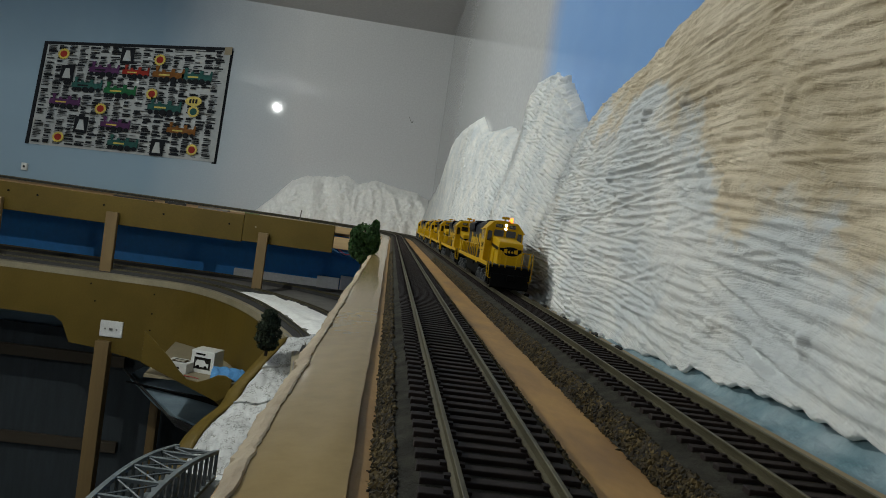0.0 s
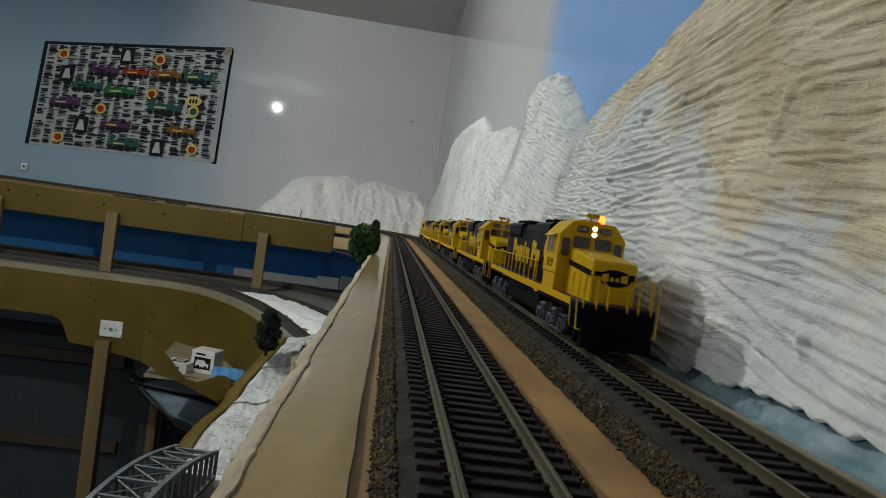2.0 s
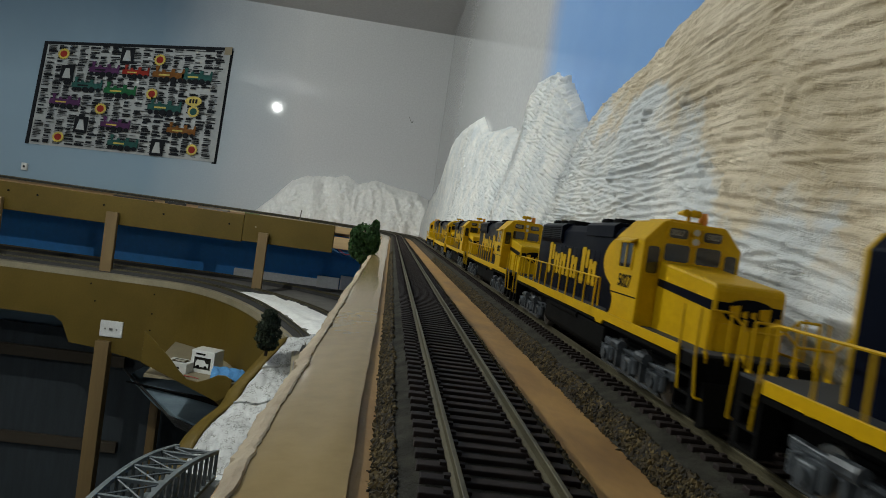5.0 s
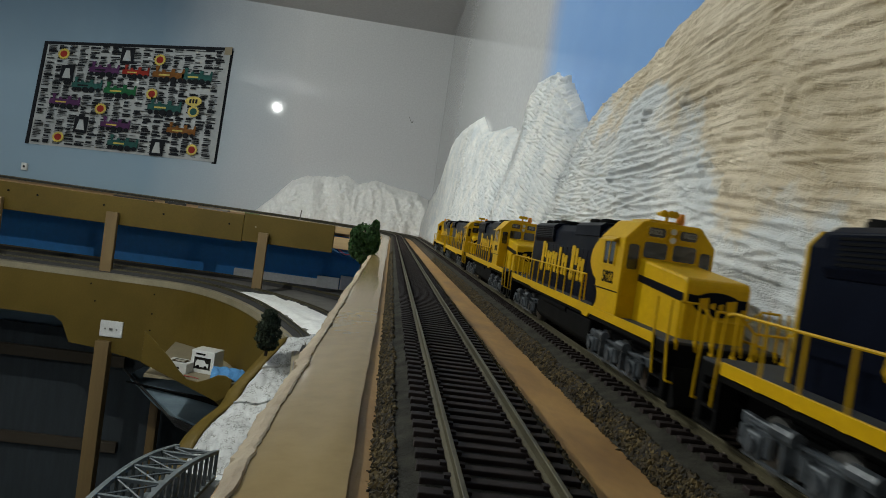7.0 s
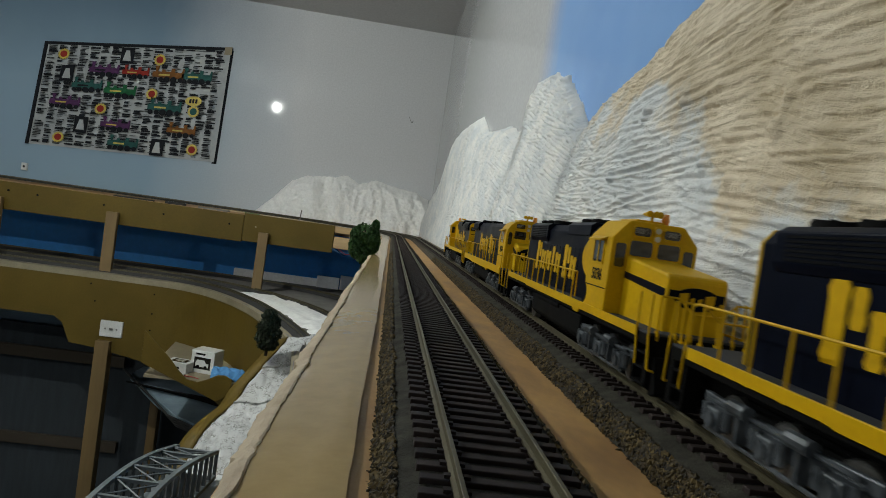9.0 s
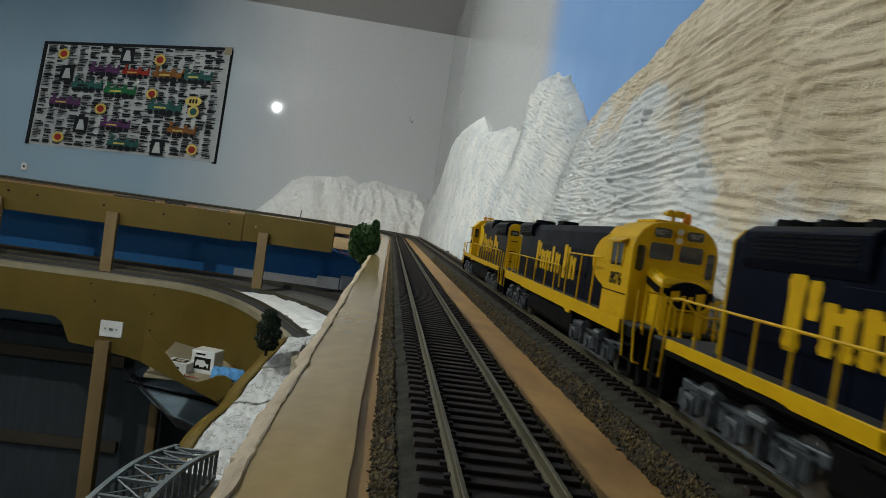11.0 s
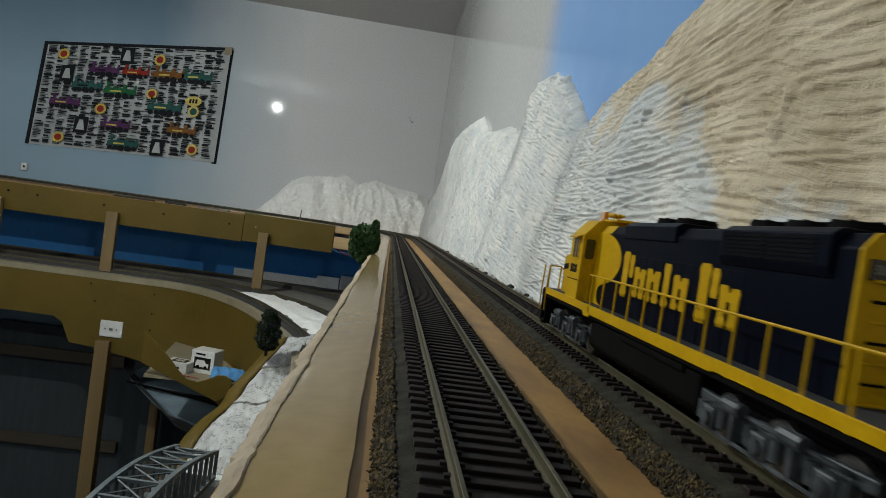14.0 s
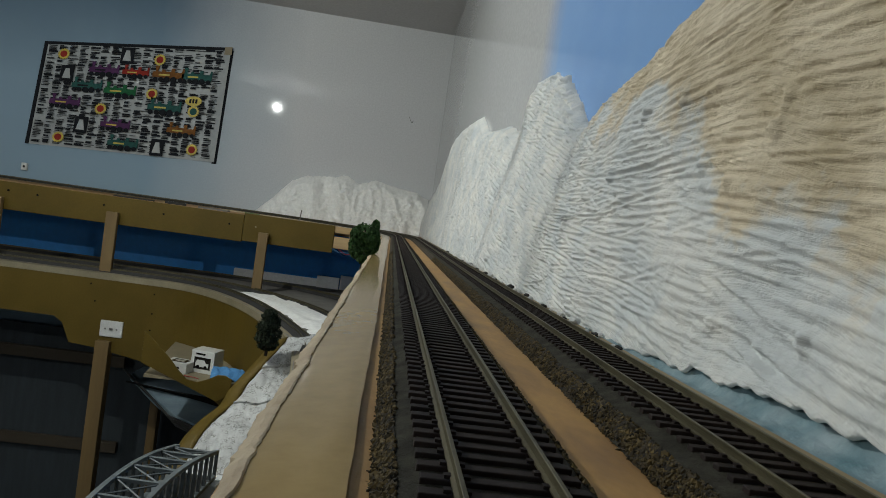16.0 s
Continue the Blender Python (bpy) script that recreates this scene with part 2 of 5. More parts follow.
def sky_wall_paint():
    """Grey wall that passes into hand-painted sky blue along its length."""
    m = wall_paint("sky_blue_wall_paint", (0.54, 0.545, 0.545), (0.47, 0.475, 0.48))
    nt = m.node_tree
    bsdf = nt.nodes["Principled BSDF"]
    grey = bsdf.inputs["Base Color"].links[0].from_socket
    vec = coords(nt)
    sep = nt.nodes.new("ShaderNodeSeparateXYZ")
    nt.links.new(vec, sep.inputs[0])
    wob = noised(nt, coords(nt, (1, 1, 0.25)), 9, 3)
    add = nt.nodes.new("ShaderNodeMath")
    add.operation = "MULTIPLY_ADD"
    nt.links.new(wob, add.inputs[0])
    add.inputs[1].default_value = 0.14
    nt.links.new(sep.outputs[1], add.inputs[2])
    fac = ramp(nt, add.outputs[0], 0.82, 0.94, (0, 0, 0), (1, 1, 1))
    blue = mixed(nt, ramp(nt, noised(nt, vec, 5, 3), 0.35, 0.65, (0, 0, 0), (1, 1, 1)), (0.19, 0.36, 0.70), (0.24, 0.42, 0.74))
    nt.links.new(mixed(nt, fac, blue, grey), bsdf.inputs["Base Color"])
    return m


boxed("wall_east", (WALL_X, WALL_X + 0.1, BACK_Y, WALL_Y, 0.0, CEIL_Z), sky_wall_paint(), "grey wall painted sky blue behind the plaster mountains", "wall")

# ---- upper deck ----


def deck():
    ob = anchor("upper_deck", (0, 0, 0), "plywood shelf of the upper deck carrying both tracks", "shelf", kind="structure")
    prof = [(-0.0505, DECK_Z - 0.018), (-0.0505, DECK_Z - 0.004), (-0.0262, DECK_Z), (0.1380, DECK_Z), (0.1380, DECK_Z - 0.018)]
    pts = swept(NEAR_LINE, prof, -2.45, 2.3, 0.02)
    me = grid_mesh("plywood_sheet", pts, EDGE_PLY, smooth=False)
    sheet = new("plywood_sheet", me)
    sheet.parent = ob
    bm = bmesh.new()
    box(bm, LEFT_X, WALL_X, 2.452, WALL_Y, DECK_Z - 0.022, DECK_Z - 0.004)
    part("back_sheet", bm, EDGE_PLY, ob)
    return ob


deck()


def verge():
    """The tan board along the edge of the shelf, with its rough lip."""
    random.seed(3)
    ob = anchor("shelf_edge_board", (0, 0, 0), "smooth glossy tan painted edging board with a rough lip", "edging", kind="structure")
    s = np.concatenate([np.arange(-1.0, 0.05, 0.02), np.arange(0.05, 0.8, 0.0015), np.arange(0.8, 3.2, 0.015)])
    rows, lip = [], []
    for a in s:
        x, y, t = on_line(NEAR_LINE, a)
        wave = 0.0009 * noise.noise((a * 9, 1.3, 0)) + 0.0004 * noise.noise((a * 60, 4.3, 0))
        out = []
        for u in np.linspace(0, 1, 9):
            ac = -0.0262 + wave * (1 - u) - 0.0213 * u
            z = RAIL_Z - 0.0088 - 0.0030 * u ** 1.6 + 0.0004 * noise.noise((a * 7, u * 3, 2.0))
            out.append((x + math.cos(t) * ac, y + math.sin(t) * ac, z))
        rows.append(out)
        edge = []
        rough = 0.0009 * noise.noise((a * 330, 0.5, 2)) + 0.0011 * noise.noise((a * 45, 0.2, 7)) + 0.0007 * noise.noise((a * 160, 0.2, 9)) + 0.0013 * noise.noise((a * 14, 3, 3))
        for ac, z in ((-0.0462 + rough * 0.6, -0.0112), (-0.0468 + rough, -0.0110 + rough * 0.5), (-0.0484 + rough, -0.0116 + rough * 0.5), (-0.0508 + rough * 1.4, -0.0135 + rough), (-0.0512 + rough, -0.018), (-0.0506, -0.045)):
            edge.append((x + math.cos(t) * ac, y + math.sin(t) * ac, RAIL_Z + z))
        lip.append(edge)
    board = new("board", grid_mesh("board", np.array(rows), TAN_BOARD))
    board.parent = ob
    rim = new("lip", grid_mesh("lip", np.array(lip), LIP, smooth=False))
    rim.parent = ob
    return ob


LIP = stuff("rough_buff_plaster_lip", (0.50, 0.40, 0.27), (0.34, 0.25, 0.15), 0.75, coarse=60, fine=350, bump=0.6, depth=0.001)
verge()

# ---- tracks ----
PITCH = 0.0060


def tie_mesh():
    bm = bmesh.new()
    box(bm, -0.0150, 0.0150, -0.00135, 0.00135, -0.0019, 0.0, 0.00025)
    for x in (-0.0086, 0.0086):
        for dx in (-0.0017, 0.0017):
            box(bm, x + dx - 0.0006, x + dx + 0.0006, -0.0007, 0.0007, -0.0002, 0.0006)
    return mesh_of("tie", bm, TIE)


TIE_MESH = tie_mesh()


def roadbed(name, line, s1, left, right):
    """left, right: where the shoulders end on either side."""
    r, rows = RAIL_Z, []
    for s in np.concatenate([np.arange(-2.4, 0.05, 0.05), np.arange(0.05, 0.9, 0.004), np.arange(0.9, s1, 0.02)]):
        x, y, t = on_line(line, s)
        out = []
        shape = [(-1.0, -0.0104), (-0.82, -0.0092), (-0.64, -0.0070), (-0.50, -0.0054), (-0.10, -0.0042)]
        prof = [(-0.0150 + (left - 0.0150) * u, z) for u, z in shape] + [(-0.0140, -0.0036), (0.0, -0.0035), (0.0140, -0.0036)] + [(0.0150 - (right - 0.0150) * u, z) for u, z in shape[::-1]]
        for a, z in prof:
            n = noise.noise((s * 120, a * 400, 1)) * 0.0005 + noise.noise((s * 40, a * 90, 5)) * 0.0004
            w = min(max((abs(a) - 0.0145) / 0.005, 0), 1)
            aa, zz = a + n * w * 1.2 * (1 if a > 0 else -1), r + z + n * w
            out.append((x + math.cos(t) * aa, y + math.sin(t) * aa, zz))
        rows.append(out)
    return grid_mesh(name, np.array(rows), CORK)


def track(line, label, s1, left, right, bare=0.50):
    ob = anchor("railway_track", (0, 0, 0), label, "track", "tracks of the upper deck", "structure")
    bed = new("roadbed", roadbed("roadbed", line, s1, left, right))
    bed.parent = ob
    tagged(bed, "grey cork roadbed with sanded shoulders")
    for side in (-1, 1):
        c = side * 0.0086
        h = [(-0.0010, -0.0026), (-0.0010, -0.0022), (-0.0003, -0.0019), (-0.0003, -0.0009), (-0.00045, -0.0007), (-0.00045, -0.0001), (-0.00036, 0.0),
             (0.00036, 0.0), (0.00045, -0.0001), (0.00045, -0.0007), (0.0003, -0.0009), (0.0003, -0.0019), (0.0010, -0.0022), (0.0010, -0.0026)]
        rail = new("rail", grid_mesh("rail", swept(line, [(c + a, RAIL_Z + z) for a, z in h], -2.4, s1, 0.02), RAIL, smooth=False))
        rail.parent = ob
    for side, width in ((-1, left), (1, right)):
        rows = []
        for s in np.concatenate([np.arange(0.05, 0.45, 0.0008), np.arange(0.45, 0.95, 0.002), np.arange(0.95, 1.9, 0.01)]):
            x, y, t = on_line(line, s)
            row = []
            for u in np.linspace(0, 1, 10):
                lump = 0.0010 * noise.noise((s * 600, u * 6, side)) + 0.0006 * noise.noise((s * 300, u * 3, side + 3))
                w = width - 0.0150 + 0.0008 * noise.noise((s * 130, 2, side))
                a = side * (0.0150 + w * ((bare if side < 0 else 0.50) + (1.02 - (bare if side < 0 else 0.50)) * u + 0.10 * noise.noise((s * 110, 8, side)) * (1 - u)))
                row.append((x + math.cos(t) * a, y + math.sin(t) * a, RAIL_Z - (0.0049 if side > 0 or bare > 0.4 else 0.0035) - 0.0060 * u ** 1.4 + lump * min(1, 8 * u + 0.3)))
            rows.append(row)
        bank = new("shoulder", grid_mesh("shoulder", np.array(rows), GRIT))
        bank.parent = ob
        tagged(bank, "rough brown gritty shoulder")
    rest, k = [], 0
    for s in np.arange(-2.4, s1, PITCH):
        x, y, t = on_line(line, s)
        jig = 0.0002 * noise.noise((s * 300, 2, 2))
        m = pose(x, y, RAIL_Z - 0.0026, 0, 0, math.degrees(t) + 0.8 * noise.noise((s * 211, 5, 1))) @ Matrix.Translation((jig * 3, jig, 0))
        if 0.06 < s < 1.85:
            tie = new("tie", TIE_MESH)
            tie.parent = ob
            tie.matrix_basis = m
        else:
            rest.append(m)
    verts, faces = [], []
    quad = [(0, 1, 3, 2), (4, 6, 7, 5), (0, 4, 5, 1), (2, 3, 7, 6), (1, 5, 7, 3)]
    for m in rest:
        b = len(verts)
        verts += [tuple(m @ Vector((x, y, z))) for x in (-0.015, 0.015) for y in (-0.00135, 0.00135) for z in (-0.0019, 0)]
        faces += [tuple(b + i for i in f) for f in quad]
    me = bpy.data.meshes.new("far_ties")
    me.from_pydata(verts, [], faces)
    me.materials.append(TIE)
    far = new("far_ties", me)
    far.parent = ob
    tagged(far, kind="stuff")
    return ob


def grit_material():
    m = stuff("ballast_grains", (0.100, 0.075, 0.032), (0.034, 0.026, 0.012), 0.95, coarse=300, fine=900, bump=0.2, depth=0.0003)
    nt = m.node_tree
    bsdf = nt.nodes["Principled BSDF"]
    geo = nt.nodes.new("ShaderNodeNewGeometry")
    tone = ramp(nt, geo.outputs["Random Per Island"], 0.0, 1.0, (0.15, 0.14, 0.12), (1.9, 1.75, 1.4))
    col = bsdf.inputs["Base Color"].links[0].from_socket
    nt.links.new(mixed(nt, 1.0, col, tone, "MULTIPLY"), bsdf.inputs["Base Color"])
    return m


def grit(line, label, seed, left, right, bare=0.48):
    """Loose brown grains along both shoulders of a roadbed."""
    rnd = random.Random(seed)
    verts, faces = [], []
    for i in range(26000):
        s = 0.06 + 0.9 * rnd.random() ** 1.7
        side = rnd.choice((-1, 1))
        u = min(max(rnd.gauss(0.55, 0.28), 0.0), 1.15)
        u += 0.25 * noise.noise((s * 40, side, 2))
        w = (left if side < 0 else right) - 0.0150
        inner = bare if side < 0 else 0.48
        a = side * (0.0150 + w * (inner + (1 - inner) * u))
        z = RAIL_Z - (0.0052 if inner > 0.4 else 0.0037) - 0.0052 * max(u, 0) ** 1.3 + 0.0003
        x, y, t = on_line(line, s)
        c = Vector((x + math.cos(t) * a, y + math.sin(t) * a, z))
        r = rnd.uniform(0.00025, 0.00055) if rnd.random() < 0.75 else rnd.uniform(0.0006, 0.0010)
        b = len(verts)
        rot = Euler((rnd.random() * 6, rnd.random() * 6, rnd.random() * 6)).to_matrix()
        for v in ((1, 0, 0), (-1, 0, 0), (0, 1, 0), (0, -1, 0), (0, 0, 1), (0, 0, -1)):
            verts.append(tuple(c + rot @ Vector(v) * r * rnd.uniform(0.7, 1.2)))
        faces += [(b + i, b + j, b + k) for i, j, k in ((0, 2, 4), (2, 1, 4), (1, 3, 4), (3, 0, 4), (2, 0, 5), (1, 2, 5), (3, 1, 5), (0, 3, 5))]
    me = bpy.data.meshes.new("ballast_grains")
    me.from_pydata(verts, [], faces)
    me.materials.append(GRAINS)
    return tagged(new("ballast", me), label, "ballast", kind="stuff")


LINEN_STRIP = stuff("tan_wood_strip", (0.36, 0.28, 0.16), (0.26, 0.20, 0.11), 0.7, coarse=30, fine=200, stretch=(1, 0.2, 1), bump=0.2)

# ---- plaster mountains ----
CREST = [(-0.8, 1.74), (0.10, 1.715), (0.25, 1.70), (0.353, 1.686), (0.371, 1.687), (0.413, 1.677), (0.47, 1.668), (0.533, 1.653), (0.553, 1.637), (0.59, 1.655), (0.628, 1.681), (0.66, 1.703),
         (0.681, 1.715), (0.74, 1.733), (0.80, 1.739), (0.826, 1.708), (0.885, 1.650), (0.913, 1.684), (1.011, 1.711), (1.15, 1.722), (1.286, 1.741), (1.398, 1.788), (1.55, 1.80), (1.783, 1.816),
         (2.064, 1.771), (2.306, 1.709), (2.706, 1.671), (2.99, 1.64)]


def plaster_material():
    m = bpy.data.materials.new("brushed_plaster")
    m.use_nodes = True
    nt = m.node_tree
    bsdf = nt.nodes["Principled BSDF"]
    at = nt.nodes.new("ShaderNodeAttribute")
    at.attribute_name = "paint"
    streak = noised(nt, coords(nt, (1.0, 0.12, 1), True), 150, 5, 0.62, 1.0)
    fine = noised(nt, coords(nt, (1.0, 0.06, 1), True), 760, 4, 0.65, 0.4)
    grain = noised(nt, coords(nt), 420, 4, 0.6)
    blot = noised(nt, coords(nt), 26, 4, 0.6)
    white = mixed(nt, ramp(nt, blot, 0.38, 0.64, (0, 0, 0), (1, 1, 1)), (0.60, 0.625, 0.63), (0.78, 0.765, 0.725))
    tan = mixed(nt, ramp(nt, blot, 0.36, 0.62, (0, 0, 0), (1, 1, 1)), (0.50, 0.41, 0.27), (0.70, 0.60, 0.445))
    add = nt.nodes.new("ShaderNodeMath")
    add.operation = "MULTIPLY_ADD"
    nt.links.new(blot, add.inputs[0])
    add.inputs[1].default_value = 0.9
    nt.links.new(at.outputs["Fac"], add.inputs[2])
    fac = ramp(nt, add.outputs[0], 0.86, 1.04, (0, 0, 0), (1, 1, 1))
    col = mixed(nt, fac, white, tan)
    tone = ramp(nt, streak, 0.25, 0.72, (0.93, 0.93, 0.935), (1.03, 1.03, 1.025))
    nt.links.new(mixed(nt, 1.0, col, tone, "MULTIPLY"), bsdf.inputs["Base Color"])
    bsdf.inputs["Roughness"].default_value = 0.72
    n1 = bumped(nt, streak, 0.5, 0.003)
    n2 = bumped(nt, fine, 0.75, 0.0012, n1)
    nt.links.new(bumped(nt, grain, 0.7, 0.0011, n2), bsdf.inputs["Normal"])
    return m


PLASTER = plaster_material()


def ridged(v):
    return 1 - abs(v) * 2


def trowelled(ys, heights):
    """Relief of several thousand trowel and brush strokes: a shallow furrow between two raised lips, each along the sweep of its spot."""
    rng = np.random.default_rng(7)
    relief = np.zeros(heights.shape)
    count = 6500
    for n in range(count):
        y = 0.12 + 1.45 * rng.random() ** 1.25
        i = int(np.searchsorted(ys, y))
        z = heights[i, int(rng.integers(0, heights.shape[1]))]
        fan = math.atan2(1.590 - z, max(0.90 - y, 0.05))
        steep = float(np.interp(y, [0.42, 0.60, 0.90, 1.02, 1.40], [0.14, 0.30, 0.42, 0.60, 0.90]))
        mix = float(np.clip((y - 0.47 - 0.5 * (1.56 - z)) / 0.14, 0, 1))
        theta = fan * (1 - mix) + steep * mix + 0.22 * noise.noise((y * 7, z * 7, 5)) + rng.normal(0, 0.05 if n % 5 else 0.16)
        near = float(np.clip((0.42 - y) / 0.15, 0, 1))
        long = rng.uniform(0.016, 0.050) * float(np.interp(y, [0.15, 0.30, 0.45, 0.60, 1.0], [1.2, 1.5, 2.3, 2.4, 2.0]))
        wide = rng.uniform(0.0007, 0.0012) * (1 + 0.8 * near) * (1.0 if y < 0.6 else 1.25)
        deep, bend = rng.uniform(0.0004, 0.0013) * (1 if rng.random() < 0.85 else 1.9) * float(np.interp(y, [0.30, 0.45, 0.60], [0.70, 0.85, 1.7])) * (0.75 if z > 1.60 and y < 0.5 else 1.0), rng.normal(0, 1.2)
        a, b = np.searchsorted(ys, [y - long - 0.004, y + long + 0.004])
        dy, dz = (ys[a:b, None] - y), heights[a:b] - z
        run = -dy * math.cos(theta) - dz * math.sin(theta)
        off = dy * math.sin(theta) - dz * math.cos(theta) + bend * run ** 2
        taper = np.clip(1 - (run / long) ** 2, 0, 1) ** 0.7
        shape = np.exp(-((np.abs(off) - 1.5 * wide) / (0.55 * wide)) ** 2) * np.where(off > 0, 1.0, 0.55) - np.exp(-(off / wide) ** 2)
        fresh = np.exp(-(off / (2.2 * wide)) ** 2) * taper
        part_of = relief[a:b]
        relief[a:b] = part_of * (1 - 0.55 * fresh) + deep * shape * taper
    return relief


def mountain_east():
    """A long plaster relief against the wall, brushed in long strokes."""
    ys = np.concatenate([np.arange(-0.6, 0.1, 0.02), np.arange(0.1, 0.7, 0.0014), np.arange(0.7, 1.4, 0.0021), np.arange(1.4, 2.99, 0.0045)])
    vs = np.linspace(0, 1, 310)
    # slope of the brush strokes along the wall: level close by, steep further on
    slope = np.interp(ys, [-0.6, 0.30, 0.42, 0.56, 0.80, 1.2, 2.99], [0.05, 0.12, 0.55, 1.5, 2.2, 2.2, 2.2])
    lean = np.concatenate([[0], np.cumsum((slope[1:] + slope[:-1]) / 2 * np.diff(ys))])
    JOIN = float(np.interp(0.55, ys, lean))
    pts, uvs, masks = np.zeros((len(ys), len(vs), 3)), np.zeros((len(ys), len(vs), 2)), np.zeros((len(ys), len(vs)))
    for i, y in enumerate(ys):
        top = piecewise(y, CREST) + 0.004 * noise.noise((y * 30, 0, 3)) + 0.004 * noise.noise((y * 90, 0, 5)) + 0.0022 * noise.noise((y * 260, 0, 5))
        foot = piecewise(y, [(-0.6, 1.497), (0.152, 1.498), (0.19, 1.5005), (0.25, 1.4960), (0.30, 1.4930), (0.37, 1.4905), (0.42, DECK_Z), (3, DECK_Z)])
        foot += (0.0026 * noise.noise((y * 55, 7, 1)) + 0.0022 * noise.noise((y * 150, 7, 1))) * (1 if y < 0.4 else 0.2)
        base = piecewise(y, [(-0.6, 0.1285), (0.15, 0.1280), (0.30, 0.1250), (0.45, 0.1205), (0.8, 0.1165), (1.1, 0.1165), (1.6, 0.122), (3, 0.126)])
        for j, v in enumerate(vs):
            z = foot + (top - foot) * v
            swell = 0.010 * noise.noise((y * 4.5, z * 6, 11)) + 0.006 * noise.noise((y * 11, z * 12, 17))
            warp = 0.020 * noise.noise((y * 8, z * 8, 21)) + 0.002 * noise.noise((y * 24, z * 24, 23)) + 0.05 * max(0.0, z - 1.56) * math.sin(y * 9 + 1) * (1 if y < 0.5 else 0)
            fan_y, fan_z = 0.86 - y, z - 1.585           # close by, the strokes fan out from the gully
            blend = min(max((y - 0.50) / 0.10 + 0.4 * noise.noise((y * 14, z * 14, 51)), 0.0), 1.0)
            blend = blend * blend * (3 - 2 * blend)
            psi = (1 - blend) * (0.46 * math.atan2(fan_z, max(fan_y, 0.02)) + warp) + blend * 0.42 * (z + lean[i] + 2 * warp - 1.58 - JOIN)
            along = (1 - blend) * math.hypot(fan_y, fan_z) + blend * (y - z * min(slope[i], 1.5))
            jog = 0.0016 * noise.noise((y * 22, z * 22, 61)) + 0.0004 * noise.noise((y * 120, z * 120, 67))
            lines = ridged(noise.noise(((psi + jog) * 80, along * 4, 31))) ** 3 * 0.0019 + ridged(noise.noise(((psi + jog) * 210, along * 9, 37))) ** 3 * 0.0021 + noise.noise(((psi + jog) * 420, along * 12, 41)) * 0.0010
            near = min(max((0.50 - y) / 0.15, 0.0), 1.0)
            groove = max(0.0, ridged(noise.noise(((psi + 2 * jog) * 30, along * 3, 85))) - 0.80) / 0.20      # long furrows, sparse close by
            lines = lines * (1 - 0.62 * near) - near * 0.0024 * groove ** 1.5 + near * 0.0020 * ridged(noise.noise(((psi + jog) * 22, along * 2.5, 81))) ** 2
            m = min(max(0.65 + 3.0 * noise.noise((y * 18, z * 18, 91)), 0.0), 1.0)
            psi2 = psi + 0.42 * along + 0.003 * noise.noise((y * 50, z * 50, 95))     # strokes laid across the first ones
            cross = ridged(noise.noise((psi2 * 150, (along - 0.5 * psi) * 9, 33))) ** 3 * 0.0024 + noise.noise((psi2 * 380, along * 14, 39)) * 0.0010
            lines = lines * (0.25 + 0.75 * m) + cross * (1 - m)
            cut = ridged(noise.noise(((psi + jog) * 74, along * 5, 43)))
            fine_cut = ridged(noise.noise(((psi + 0.6 * jog) * 190, along * 8, 47)))
            some = min(max(0.55 + 2.6 * noise.noise((y * 24, z * 24, 97)), 0.0), 1.0)
            lines -= (1 - 0.45 * near) * some * (0.0022 * max(0.0, cut - 0.82) / 0.18 - 0.0009 * max(0.0, 0.82 - abs(cut - 0.66) * 6)) + (1.1 - some) * 0.0014 * max(0.0, fine_cut - 0.75) / 0.25
            lines *= (1 - 2.6 * blend * (1 - blend)) * 0.38       # smeared out where the strokes meet
            lines += 0.010 * max(0.0, noise.noise((y * 75, z * 75, 77)) - 0.42)      # crumbs left in the paste
            lines += max(0.0, (v - 0.86) / 0.14) * (0.0045 * noise.noise((y * 110, z * 110, 83)) + 0.0030 * noise.noise((y * 230, z * 230, 87)))
            lines += 0.0007 * noise.noise((y * 70, z * 70, 71)) + 0.0004 * noise.noise((y * 190, z * 190, 73))
            crease = 0.0
            d = y - (0.553 - 0.25 * (1.637 - z))        # the gully between the two lobes
            if z < 1.66:
                crease = 0.0008 * math.exp(-(d / 0.010) ** 2)
            d2 = y - (0.885 - 0.10 * (1.66 - z))
            crease += 0.0035 * math.exp(-(d2 / 0.02) ** 2)
            hold = min(1.0, v / 0.05) * min(1.0, (1 - v) / 0.04 + 0.15)
            x = base + (WALL_X - 0.014 - base) * (v ** 1.35) + 0.012 * max(0.0, (v - 0.88) / 0.12) ** 2 + crease * hold - (swell + lines) * hold
            x = min(x, WALL_X - 0.003)
            if j == 0:
                x += 0.002
            if j == len(vs) - 1:
                x = WALL_X + 0.001
            pts[i, j] = (x, y, z)
            uvs[i, j] = (psi, along)
            edge = piecewise(y, [(-0.6, 1.50), (0.17, 1.545), (0.22, 1.556), (0.27, 1.577), (0.31, 1.607), (0.36, 1.632), (0.42, 1.630), (0.45, 1.642), (0.53, 1.654), (0.56, 1.9), (3, 1.9)])
            edge += 0.016 * noise.noise((y * 22, z * 22, 101)) + 0.007 * noise.noise((y * 60, z * 60, 103))
            masks[i, j] = 0.5 + (z - edge) / 0.046 * 0.35
    hold = np.minimum(1.0, vs / 0.04) * np.minimum(1.0, (1 - vs) / 0.04)
    pts[:, :, 0] = np.where(hold > 0, np.minimum(pts[:, :, 0] - trowelled(ys, pts[:, :, 2]) * hold, WALL_X - 0.003), pts[:, :, 0])
    masks = np.clip(masks, 0, 1)
